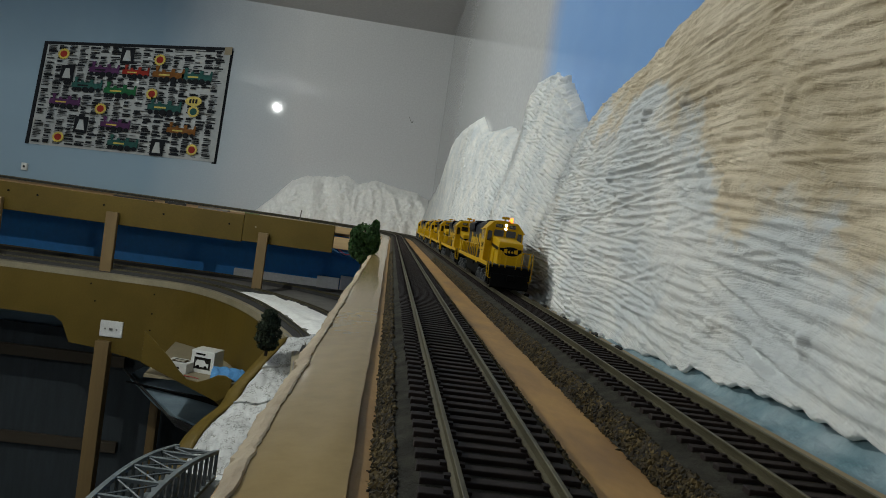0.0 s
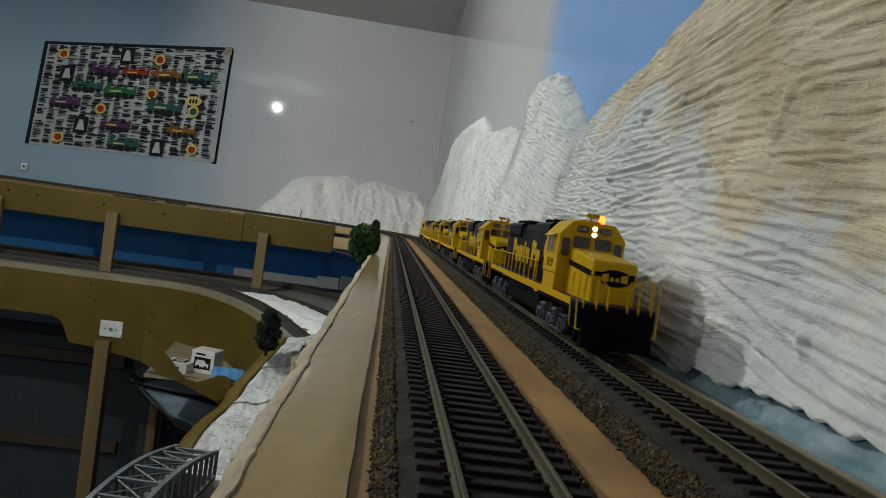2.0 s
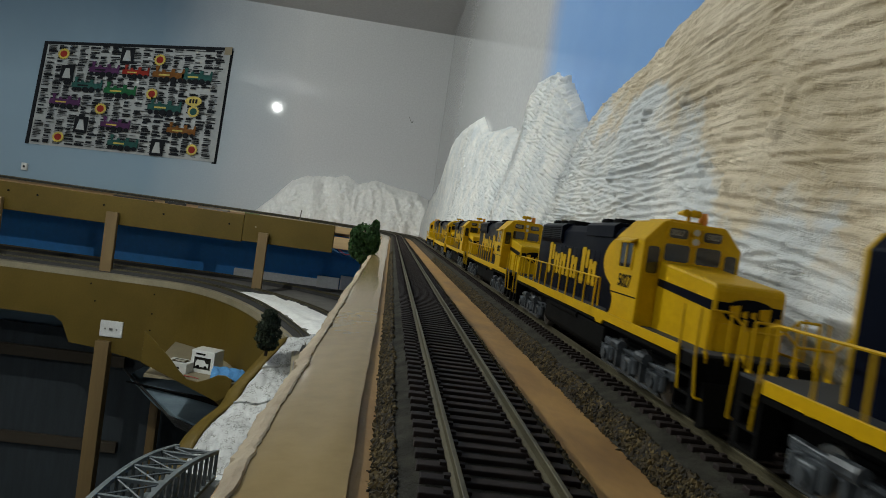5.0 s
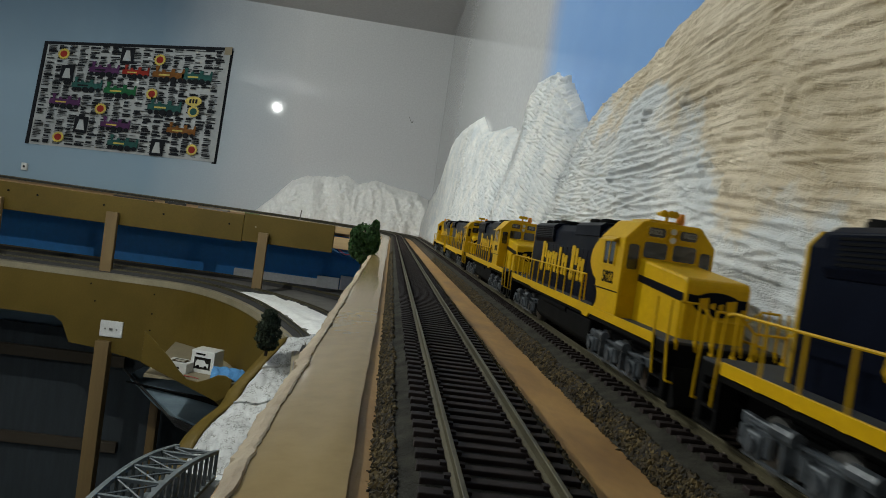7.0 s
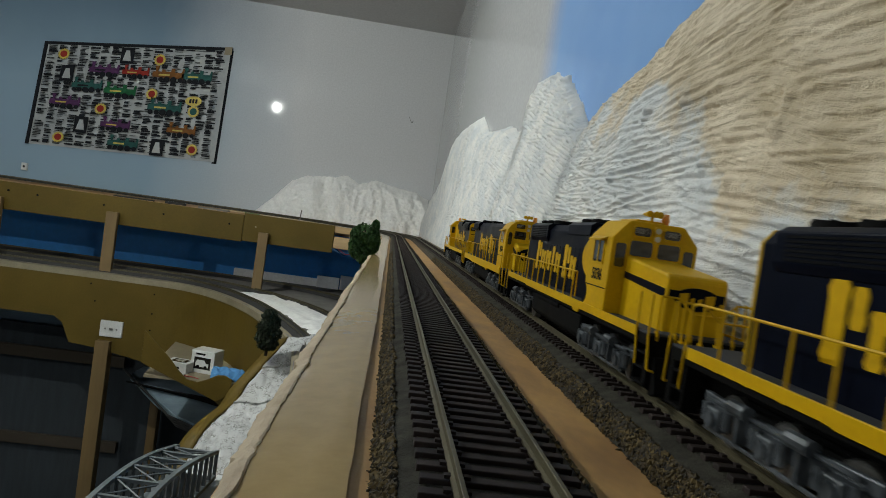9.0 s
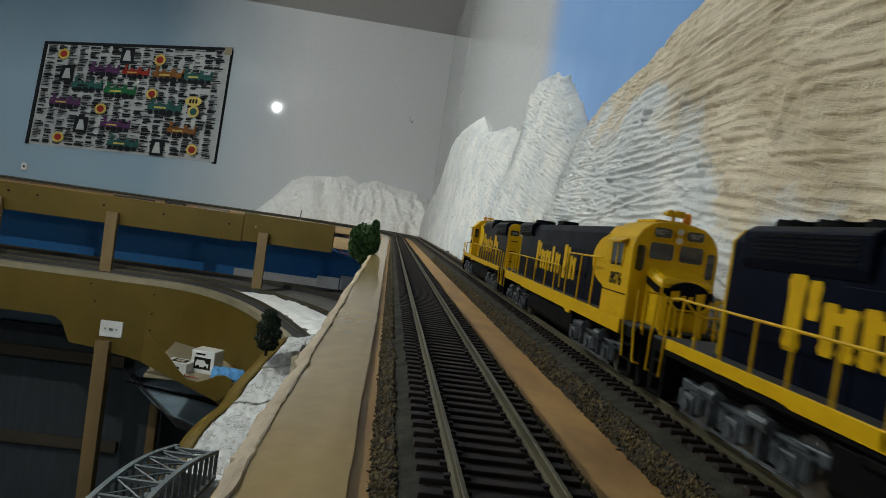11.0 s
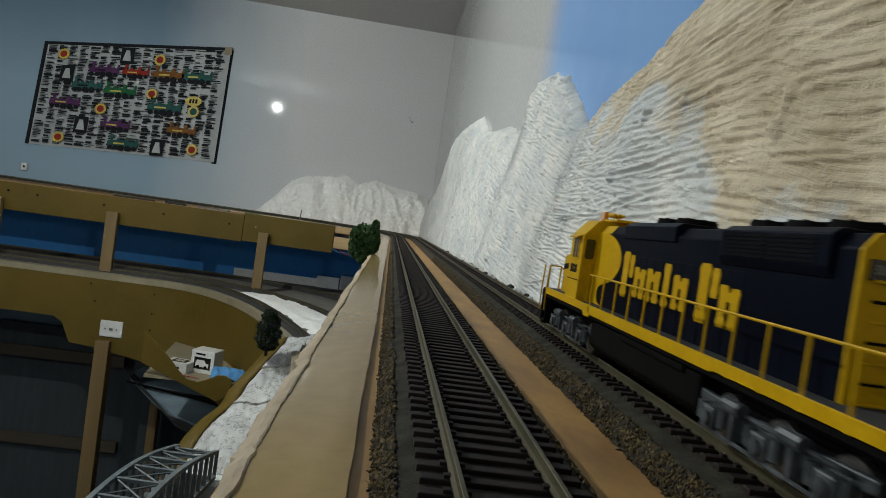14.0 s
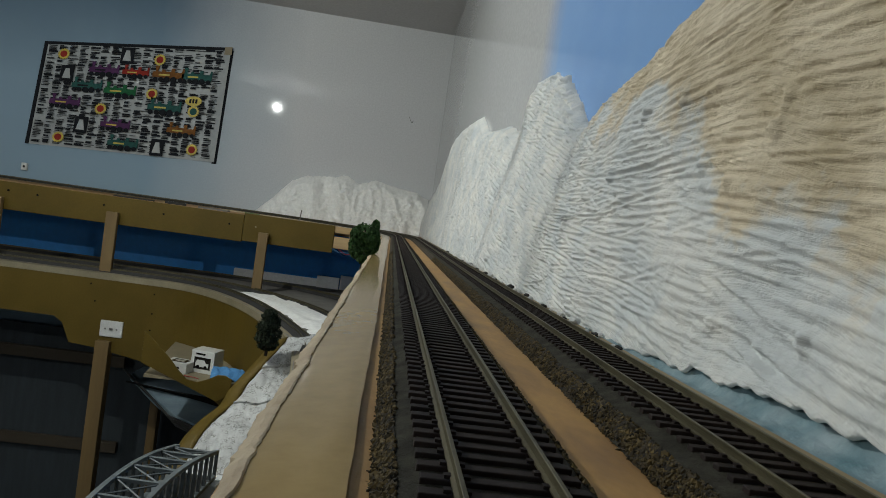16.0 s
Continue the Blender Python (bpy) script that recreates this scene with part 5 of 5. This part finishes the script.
def speckled():
    m = stuff("pitted_white_foam", (0.56, 0.565, 0.555), (0.44, 0.445, 0.44), 0.85, coarse=20, fine=240, bump=0.5, depth=0.002)
    nt = m.node_tree
    bsdf = nt.nodes["Principled BSDF"]
    vor = nt.nodes.new("ShaderNodeTexVoronoi")
    vor.feature = "DISTANCE_TO_EDGE"
    vor.inputs["Scale"].default_value = 170
    nt.links.new(coords(nt, (1, 1, 2)), vor.inputs["Vector"])
    gate = noised(nt, coords(nt), 60, 3)
    lines = ramp(nt, vor.outputs[0], 0.0, 0.10, (0.22, 0.20, 0.17), (1, 1, 1))
    fac = ramp(nt, gate, 0.46, 0.56, (0, 0, 0), (1, 1, 1))
    col = bsdf.inputs["Base Color"].links[0].from_socket
    nt.links.new(mixed(nt, 1.0, col, mixed(nt, fac, (1, 1, 1), lines), "MULTIPLY"), bsdf.inputs["Base Color"])
    return m


SPECK = speckled()
hillside()

# ---- below: third shelf, dark sheet in place of shade, posts ----
SHELF_BLUE = stuff("pale_blue_grey_shelf", (0.28, 0.37, 0.43), (0.14, 0.20, 0.24), 0.6, coarse=9, fine=120, bump=0.2)
bm = bmesh.new()
prism(bm, [(-0.93, 2.62), (-0.75, 2.36), (-0.62, 2.19), (-0.50, 2.10), (-0.40, 2.00), (-0.30, 1.80), (0.05, 1.80), (0.05, 2.75), (-0.93, 2.75)], 0.775, 0.80, "z", 0.002)
thing("low_shelf", bm, SHELF_BLUE, "pale blue-grey painted lowest shelf in deep shade", "shelf", kind="structure")
for k in range(5):
    o = k * 0.006
    cable([(-0.86 - o, 2.48 - o, 0.806 + o * 0.4), (-0.72, 2.42 - o, 0.806 + o * 0.5), (-0.60 + o, 2.37, 0.806 + o * 0.4), (-0.47, 2.30 + o, 0.806 + o * 0.3), (-0.40, 2.26, 0.806)], 0.0032, "thin black cable lying across the pale blue shelf", BLACK)
for k in range(4):
    o = k * 0.010
    cable([(-0.96 + o, 2.62, 0.815 - o), (-0.78 + o, 2.38, 0.805 - o), (-0.64 + o, 2.18, 0.800 - o), (-0.46 + o, 2.03, 0.805 - o)], 0.0035, "drooping dark cable along the low shelf's edge", TRACKBED)
for y, z in ((2.70, 0.84), (2.72, 0.48)):
    bm = bmesh.new()
    box(bm, LEFT_X + 0.01, -0.99, y, y + 0.018, z - 0.045, z, 0.0015)
    thing("shelf_rail", bm, SHADED_RAIL, "long brown wooden rail, coloured dark for the shade below the layout", "rail", "rails below the layout")
# added sheet; its dark colour stands in for the shade below the layout
boxed("skirt", (LEFT_X, 0.10, 2.75, 2.756, 0.0, 0.92), SHADE, "added dark sheet standing in for the shade below the layout", "skirt")
post(-0.950, 2.36, 0.0, 0.975, 0.048, 0.04)
post(-0.840, 2.66, 0.0, 0.92, 0.034, 0.04)


def bridge():
    """A through arch bridge: two trusses under curved chords, tied by lateral bracing."""
    ob = anchor("arch_bridge", (-0.253, 0.925, 1.146), "silver-grey plastic arch truss bridge with cross bracing", "bridge")
    ob.rotation_euler = (0, 0, radians(-95))
    length, width, n = 0.34, 0.056, 17

    def top(u):
        return 0.041 + 0.025 * math.sin(math.pi * u)
    for side in (0, 1):
        y = side * width
        bm = bmesh.new()
        us = [k / 24 for k in range(25)]
        prism(bm, [(u * length, top(u)) for u in us] + [(u * length, top(u) - 0.005) for u in us[::-1]], y - 0.003, y + 0.003, "y")
        part("arch_chord", bm, BRIDGE_GREY, ob)
        bm = bmesh.new()
        box(bm, 0, length, y - 0.003, y + 0.003, 0, 0.006, 0.0005)
        part("bottom_chord", bm, BRIDGE_GREY, ob)
        for k in range(n + 1):
            u = k / n
            bm = bmesh.new()
            box(bm, u * length - 0.0016, u * length + 0.0016, y - 0.0022, y + 0.0022, 0.006, top(u) - 0.004)
            part("hanger", bm, BRIDGE_GREY, ob)
    for k in range(1, n, 2):
        u = k / n
        bm = bmesh.new()
        box(bm, u * length - 0.0022, u * length + 0.0022, 0.003, width - 0.003, top(u) - 0.005, top(u) - 0.001)
        part("cross_beam", bm, BRIDGE_GREY, ob)
        if k + 2 <= n:
            u2 = (k + 2) / n
            bm = bmesh.new()
            za, zb = top(u) - 0.003, top(u2) - 0.003
            rod(bm, (u * length, 0.003, za), (u2 * length, width - 0.003, zb), 0.0012, 5)
            rod(bm, (u * length, width - 0.003, za), (u2 * length, 0.003, zb), 0.0012, 5)
            part("brace", bm, BRIDGE_GREY, ob)
    bm = bmesh.new()
    box(bm, 0, length, 0.003, width - 0.003, -0.002, 0.002)
    part("floor_plate", bm, TRACKBED, ob)
    bm = bmesh.new()
    box(bm, -0.02, 0.02, -0.01, width + 0.01, -1.146, -0.002, 0.002)
    part("abutment", bm, FOAM, ob)
    return ob


BRIDGE_GREY = stuff("silver_grey_plastic", (0.145, 0.165, 0.17), (0.09, 0.105, 0.11), 0.45, 0.1, coarse=40, fine=300, bump=0.05)
bridge()

# ---- trees ----


def leaf_cloud(rnd, blobs, count, size):
    """Many small leaf flakes scattered over uneven clumps."""
    verts, faces = [], []
    for _ in range(count):
        c, r = rnd.choice(blobs)
        d = Vector((rnd.gauss(0, 1), rnd.gauss(0, 1), rnd.gauss(0, 1))).normalized()
        p = Vector(c) + Vector((d.x * r[0], d.y * r[1], d.z * r[2])) * (0.72 + 0.34 * rnd.random())
        m = Euler((rnd.random() * 6, rnd.random() * 6, rnd.random() * 6)).to_matrix()
        s = size * rnd.uniform(0.6, 1.5)
        b = len(verts)
        verts += [tuple(p + m @ Vector(v) * s) for v in ((-1, -0.6, 0), (1, -0.5, 0.2), (0.6, 0.8, -0.1), (-0.7, 0.7, 0.25))]
        faces.append((b, b + 1, b + 2, b + 3))
    me = bpy.data.meshes.new("crown")
    me.from_pydata(verts, [], faces)
    return me


def leaf_material(name, light, dark):
    m = stuff(name, light, dark, 0.8, coarse=60, fine=500, bump=0.2)
    nt = m.node_tree
    bsdf = nt.nodes["Principled BSDF"]
    geo = nt.nodes.new("ShaderNodeNewGeometry")
    tone = ramp(nt, geo.outputs["Random Per Island"], 0.0, 1.0, (0.45, 0.5, 0.4), (1.5, 1.4, 1.3))
    col = bsdf.inputs["Base Color"].links[0].from_socket
    nt.links.new(mixed(nt, 1.0, col, tone, "MULTIPLY"), bsdf.inputs["Base Color"])
    return m


def tree(place, height, blobs, count, size, leaf, label):
    ob = anchor("model_tree", place, label, "tree", "model trees")
    rnd = random.Random(int(height * 1e4))
    bm = bmesh.new()
    rod(bm, (0, 0, 0), (0.002, 0, height * 0.55), height * 0.035, 8, height * 0.018)
    rod(bm, (0.002, 0, height * 0.5), (-0.001, 0.001, height * 0.86), height * 0.018, 8, height * 0.006)
    for k in range(9):
        a, z = k * 2.4, height * (0.28 + 0.06 * k)
        rod(bm, (0.002, 0, z), (0.2 * height * math.cos(a), 0.2 * height * math.sin(a), z + 0.08 * height), height * 0.010, 6, height * 0.004)
    part("trunk", bm, TRUNK, ob)
    me = leaf_cloud(rnd, blobs, count, size)
    me.materials.append(leaf)
    crown = new("crown", me)
    crown.parent = ob
    return ob


TRUNK = stuff("dark_bark", (0.05, 0.035, 0.022), (0.03, 0.02, 0.013), 0.9, coarse=80, fine=400, bump=0.5)
LEAF_A = leaf_material("green_foam_leaves", (0.060, 0.150, 0.035), (0.026, 0.080, 0.022))
LEAF_B = leaf_material("dark_pine_needles", (0.022, 0.036, 0.016), (0.012, 0.020, 0.010))
tree((-0.0345, 0.92, 1.448), 0.088, [((0.0, 0, 0.062), (0.019, 0.018, 0.020)), ((-0.010, 0.002, 0.050), (0.011, 0.013, 0.018)), ((0.010, 0, 0.058), (0.012, 0.013, 0.019)), ((0.013, 0, 0.080), (0.005, 0.006, 0.009)), ((0.002, -0.004, 0.040), (0.013, 0.013, 0.014)), ((-0.012, 0, 0.066), (0.008, 0.009, 0.010))],
     9000, 0.0013, LEAF_A, "bushy green model tree at the edge of the shelf")
cone = [((0.003 * math.sin(k * 2.1), 0.003 * math.cos(k * 1.7), 0.020 + 0.0085 * k), (0.028 * (1 - (abs(k - 3.5) / 8.5) ** 1.5), 0.024 * (1 - (abs(k - 3.5) / 8.5) ** 1.5), 0.008)) for k in range(10)]
tree((-0.235, 1.45, 1.205), 0.105, cone, 7000, 0.0016, LEAF_B, "small dark green pine tree on the lower deck")

# ---- things on the far deck and walls ----
for x, w, h, c in ((-0.66, 0.11, 0.006, "grey"), (-0.80, 0.07, 0.009, "dark"), (-0.95, 0.14, 0.005, "dark"), (-0.52, 0.05, 0.008, "green")):
    bm = bmesh.new()
    box(bm, x - w / 2, x + w / 2, 2.470, 2.495, DECK_Z - 0.004, DECK_Z - 0.004 + h, 0.001)
    thing("flat_strip", bm, {"grey": GROUND, "dark": TRACKBED, "green": LEAF_A}[c], "flat %s strip lying on the far deck's edge" % c, "strip")
bm = bmesh.new()
rod(bm, (-0.355, 2.56, DECK_Z - 0.004), (-0.352, 2.56, DECK_Z + 0.036), 0.0022, 8)
rod(bm, (-0.352, 2.56, DECK_Z + 0.036), (-0.352, 2.56, DECK_Z + 0.041), 0.0030, 8)
thing("marker_pole", bm, GROUND, "thin grey marker pole standing on the far deck", "pole")
for k, (x, y, m_) in enumerate(((-0.165, 2.40, BLUE_CLOTH), (-0.14, 2.40, RED), (-0.15, 2.41, BLACK))):
    cable([(x - 0.04, y, 1.408), (x - 0.01, y, 1.396 - 0.004 * k), (x + 0.02, y, 1.400), (x + 0.03, y, 1.384 - 0.006 * k), (x + 0.045, y, 1.402)], 0.0012, "thin loose %s wire hanging below the upper deck" % ("blue", "red", "black")[k], m_)

INK = stuff("black_ink", (0.014, 0.016, 0.020), rough=0.7, coarse=30, spec=0.08)
PAPER = stuff("poster_paper", (0.38, 0.40, 0.40), (0.27, 0.29, 0.30), 0.5, coarse=6, fine=60, bump=0.05)
INKS = [stuff("ink_" + n, c, rough=0.7, coarse=30, spec=0.08) for n, c in (("red", (0.30, 0.035, 0.025)), ("green", (0.02, 0.12, 0.05)), ("brown", (0.20, 0.085, 0.025)), ("purple", (0.09, 0.035, 0.10)), ("teal", (0.03, 0.10, 0.09)))]
SEAL = stuff("ink_yellow", (0.55, 0.42, 0.05), rough=0.5, coarse=30)


def poster():
    """A slack sheet printed all over with old engines, seals and columns of print."""
    rnd = random.Random(11)
    w, h = 0.800, 0.478
    ob = anchor("train_poster", (0, WALL_Y - 0.004, 0), "large slack poster crowded with colourful old steam engines", "poster")

    def hang(x, y, z):
        """The sheet has stretched a little out of square between its four pins."""
        u, v = x / w + 0.5, z / h + 0.5
        lo, hi = Vector((-1.622, 1.650)).lerp(Vector((-0.822, 1.686)), u), Vector((-1.590, 2.096)).lerp(Vector((-0.810, 2.194)), u)
        q = lo.lerp(hi, v)
        return (q.x, y, q.y)

    def put(name, bm, ink, parent=None):
        for vert in bm.verts:
            vert.co = hang(*vert.co)
        return part(name, bm, ink, parent or ob)

    rows = [[hang(-w / 2 + w * u, 0.0 - 0.003 * (0.5 + noise.noise((u * 3, v * 2, 1))) - (0.008 * max(0, (u - 0.93) / 0.07) ** 2), -h / 2 + h * v) for v in np.linspace(0, 1, 20)] for u in np.linspace(0, 1, 40)]
    sheet = new("sheet", grid_mesh("sheet", np.array(rows), PAPER))
    sheet.parent = ob
    bm = bmesh.new()
    box(bm, -w / 2 - 0.008, w / 2 + 0.004, -0.0085, 0.003, h / 2 - 0.006, h / 2 + 0.006)
    put("dark_border", bm, INK)
    bm = bmesh.new()
    box(bm, -w / 2 - 0.008, -w / 2 + 0.004, -0.0085, 0.003, -h / 2, h / 2 - 0.006)
    put("dark_border", bm, INK)
    bm = bmesh.new()
    box(bm, w / 2 - 0.012, w / 2 + 0.008, 0.0, 0.003, -h / 2 - 0.006, h / 2 - 0.006)
    put("dark_border", bm, INK)
    bm = bmesh.new()
    box(bm, w / 2 - 0.026, w / 2 + 0.006, -0.016, -0.014, h / 2 - 0.026, h / 2 + 0.006)
    put("corner_tape", bm, LINEN)
    y0, y1 = -0.0112, -0.0100

    def engine(x, z, s, ink):
        bm = bmesh.new()
        prism(bm, [(x + a * s, z + c * s) for a, c in ((-0.5, -0.02), (0.5, -0.06), (0.5, 0.26), (0.44, 0.26), (0.42, 0.14), (0.2, 0.14), (0.2, 0.27), (0.08, 0.27), (0.08, 0.16), (-0.1, 0.16), (-0.12, 0.23), (-0.2, 0.23), (-0.22, 0.16), (-0.34, 0.16), (-0.30, 0.34), (-0.44, 0.34), (-0.40, 0.16), (-0.5, 0.14))], y0, y1, "y")
        body = put("printed_engine", bm, ink)
        for k in (-0.40, -0.22, -0.03, 0.18, 0.40):
            bm = bmesh.new()
            rod(bm, (x + k * s, y0 - 0.0006, z - 0.09 * s), (x + k * s, y1, z - 0.09 * s), (0.10 if k in (-0.03, 0.18) else 0.075) * s, 10)
            put("printed_wheel", bm, INK, body)
        bm = bmesh.new()
        box(bm, x - 0.3 * s, x + 0.05 * s, y0 - 0.0004, y0 + 0.0002, z + 0.03 * s, z + 0.08 * s)
        put("printed_band", bm, SEAL if rnd.random() < 0.5 else INK, body)

    def seal(x, z, r, ink):
        bm = bmesh.new()
        prism(bm, [(x + (r if k % 2 else r * 0.84) * math.cos(k * math.pi / 14), z + (r if k % 2 else r * 0.84) * math.sin(k * math.pi / 14)) for k in range(28)], y0, y1, "y")
        s = put("printed_seal", bm, SEAL)
        bm = bmesh.new()
        rod(bm, (x, y0 - 0.0008, z), (x, y1, z), r * 0.58, 16)
        put("printed_disc", bm, ink, s)

    for r in range(6):
        for c in range(6):
            x, z = -w / 2 + 0.075 + c * 0.138 + (0.05 if r % 2 else 0) + rnd.uniform(-0.015, 0.015), h / 2 - 0.052 - r * 0.077 + rnd.uniform(-0.010, 0.010)
            if x > w / 2 - 0.07:
                continue
            kind = (r * 3 + c * 5 + rnd.randrange(2)) % 7
            if kind in (0, 2, 4):
                engine(x, z, rnd.uniform(0.115, 0.145), INKS[(r + c * 2) % 5])
            elif kind == 1:
                seal(x + 0.01, z, 0.026, INKS[(r + c) % 2 * 4 if rnd.random() < 0.3 else 0])
            elif kind == 3:
                bm = bmesh.new()
                box(bm, x - 0.028, x + 0.028, y0, y1, z - 0.036, z + 0.036)
                pic = put("printed_picture", bm, INK)
                bm = bmesh.new()
                prism(bm, [(x - 0.018, z - 0.024), (x + 0.018, z - 0.024), (x + 0.008, z + 0.022), (x - 0.008, z + 0.022)], y0 - 0.0012, y0 - 0.0004, "y")
                put("printed_shape", bm, PAPER, pic)
    bars = bmesh.new()
    for c in range(17):
        for k in range(62):
            z = -h / 2 + 0.012 + k * 0.0074
            if rnd.random() < 0.12:
                continue
            x = -w / 2 + 0.012 + c * 0.0452 + rnd.uniform(0, 0.006)
            th = rnd.choice((0.0022, 0.0030, 0.0040, 0.0052, 0.0072))
            box(bars, x, min(x + rnd.uniform(0.018, 0.042), w / 2 - 0.02), -0.0100, -0.0096, z, z + th)
    tagged(put("printed_text", bars, INK), kind="stuff")
    oval = [(w * 0.34 + 0.036 * math.cos(k * math.pi / 10), 0.010 + 0.021 * math.sin(k * math.pi / 10)) for k in range(20)]
    bm = bmesh.new()
    prism(bm, oval, y0 - 0.0016, y0 - 0.0004, "y")
    badge = put("printed_badge", bm, SEAL)
    for dx in (-0.018, -0.005, 0.008):
        bm = bmesh.new()
        box(bm, w * 0.34 + dx, w * 0.34 + dx + 0.009, y0 - 0.0024, y0 - 0.0014, 0.001, 0.019)
        put("print_bar", bm, INK, badge)


poster()


def wall_jack():
    ob = anchor("wall_jack", (-1.622, WALL_Y - 0.002, 1.548), "small white plastic wall jack on the grey wall", "wall plate")
    bm = bmesh.new()
    box(bm, -0.012, 0.012, -0.010, 0.004, -0.016, 0.016, 0.002)
    part("plate", bm, WHITE, ob)
    bm = bmesh.new()
    box(bm, -0.004, 0.004, -0.0112, -0.009, -0.005, 0.005)
    part("socket", bm, TRACKBED, ob)


wall_jack()
bm = bmesh.new()
wire(bm, [(0.012, WALL_Y - 0.001, 2.022), (0.020, WALL_Y - 0.001, 2.004), (0.028, WALL_Y - 0.001, 1.996), (0.032, WALL_Y - 0.001, 2.006)], 0.0012, 5)
thing("wall_nick", bm, TRACKBED, "thin dark scratch and nail in the grey wall", "nail")


# ---- rubble along the mountain's foot ----


def rubble():
    rnd = random.Random(4)
    for k in range(44):
        y = 0.30 + 1.1 * (k / 44) ** 1.3 + rnd.uniform(-0.01, 0.01)
        r = rnd.uniform(0.0012, 0.0030) * (1.3 if k % 5 == 0 else 1)
        bm = bmesh.new()
        bmesh.ops.create_icosphere(bm, subdivisions=2, radius=r)
        for v in bm.verts:
            v.co *= 1 + 0.35 * noise.noise(v.co * 500 + Vector((k, 0, 0)))
            v.co.z *= 0.7
            v.co.y *= 1.5
        ob = thing("stone", bm, TRACKBED if k % 3 == 0 else FOAM, "small %s plaster crumb at the mountain's foot" % ("dark" if k % 3 == 0 else "white"), "stone", "crumbs at the mountain's foot")
        ob.location = (0.1135 + rnd.uniform(-0.002, 0.0015), y, DECK_Z + 0.0050 + r * 0.45)


rubble()

# ---- ties, rails and grains last ----
GRAINS = grit_material()
track(NEAR_LINE, "straight model railway track with dark ties on grey roadbed", 4.4, 0.0224, 0.0208)
track(FAR_LINE, "outer model railway track beside the plaster mountain", 4.4, 0.0252, 0.0165, 0.52)
grit(NEAR_LINE, "loose brown ballast along the inner track", 5, 0.0224, 0.0208)
grit(FAR_LINE, "loose brown ballast along the outer track", 6, 0.0252, 0.0165, 0.52)

# ---- what moves ----
SPEED, NOSE_AT_START = 0.1140, 0.463
PULL = (0.0, 0.0, 0.0, 0.004, 0.009, 0.020)      # the last three couple up a little closer


def motions():
    for k, ob in enumerate(TRAIN):
        rows = []
        backwards = k == 5
        for step in range(0, 161, 4):
            t = step / 10
            mid = NOSE_AT_START + (k + 0.5) * LOCO - PULL[k] - SPEED * t
            a, b = on_line(FAR_LINE, mid - 0.07), on_line(FAR_LINE, mid + 0.07)
            p, q = Vector(a[:2]), Vector(b[:2])
            c, d = (p + q) / 2, (p - q).normalized()
            turn = math.degrees(math.atan2(d.y, d.x)) + (180 if backwards else 0)
            rows.append((t, pose(c.x, c.y, RAIL_Z, 0, 0, turn)))
        walk(ob, rows)
        spin = math.degrees(SPEED / 30 / 0.0058) * (-1 if backwards else 1)
        for bogie in [c for c in ob.children if c.name.startswith("truck")]:
            for w in [c for c in bogie.children if c.name.startswith("wheelset")]:
                at = w.location.copy()
                walk(w, [(n / 30, pose(*at, 0, spin * n, 0)) for n in range(0, 481, 2)])


motions()
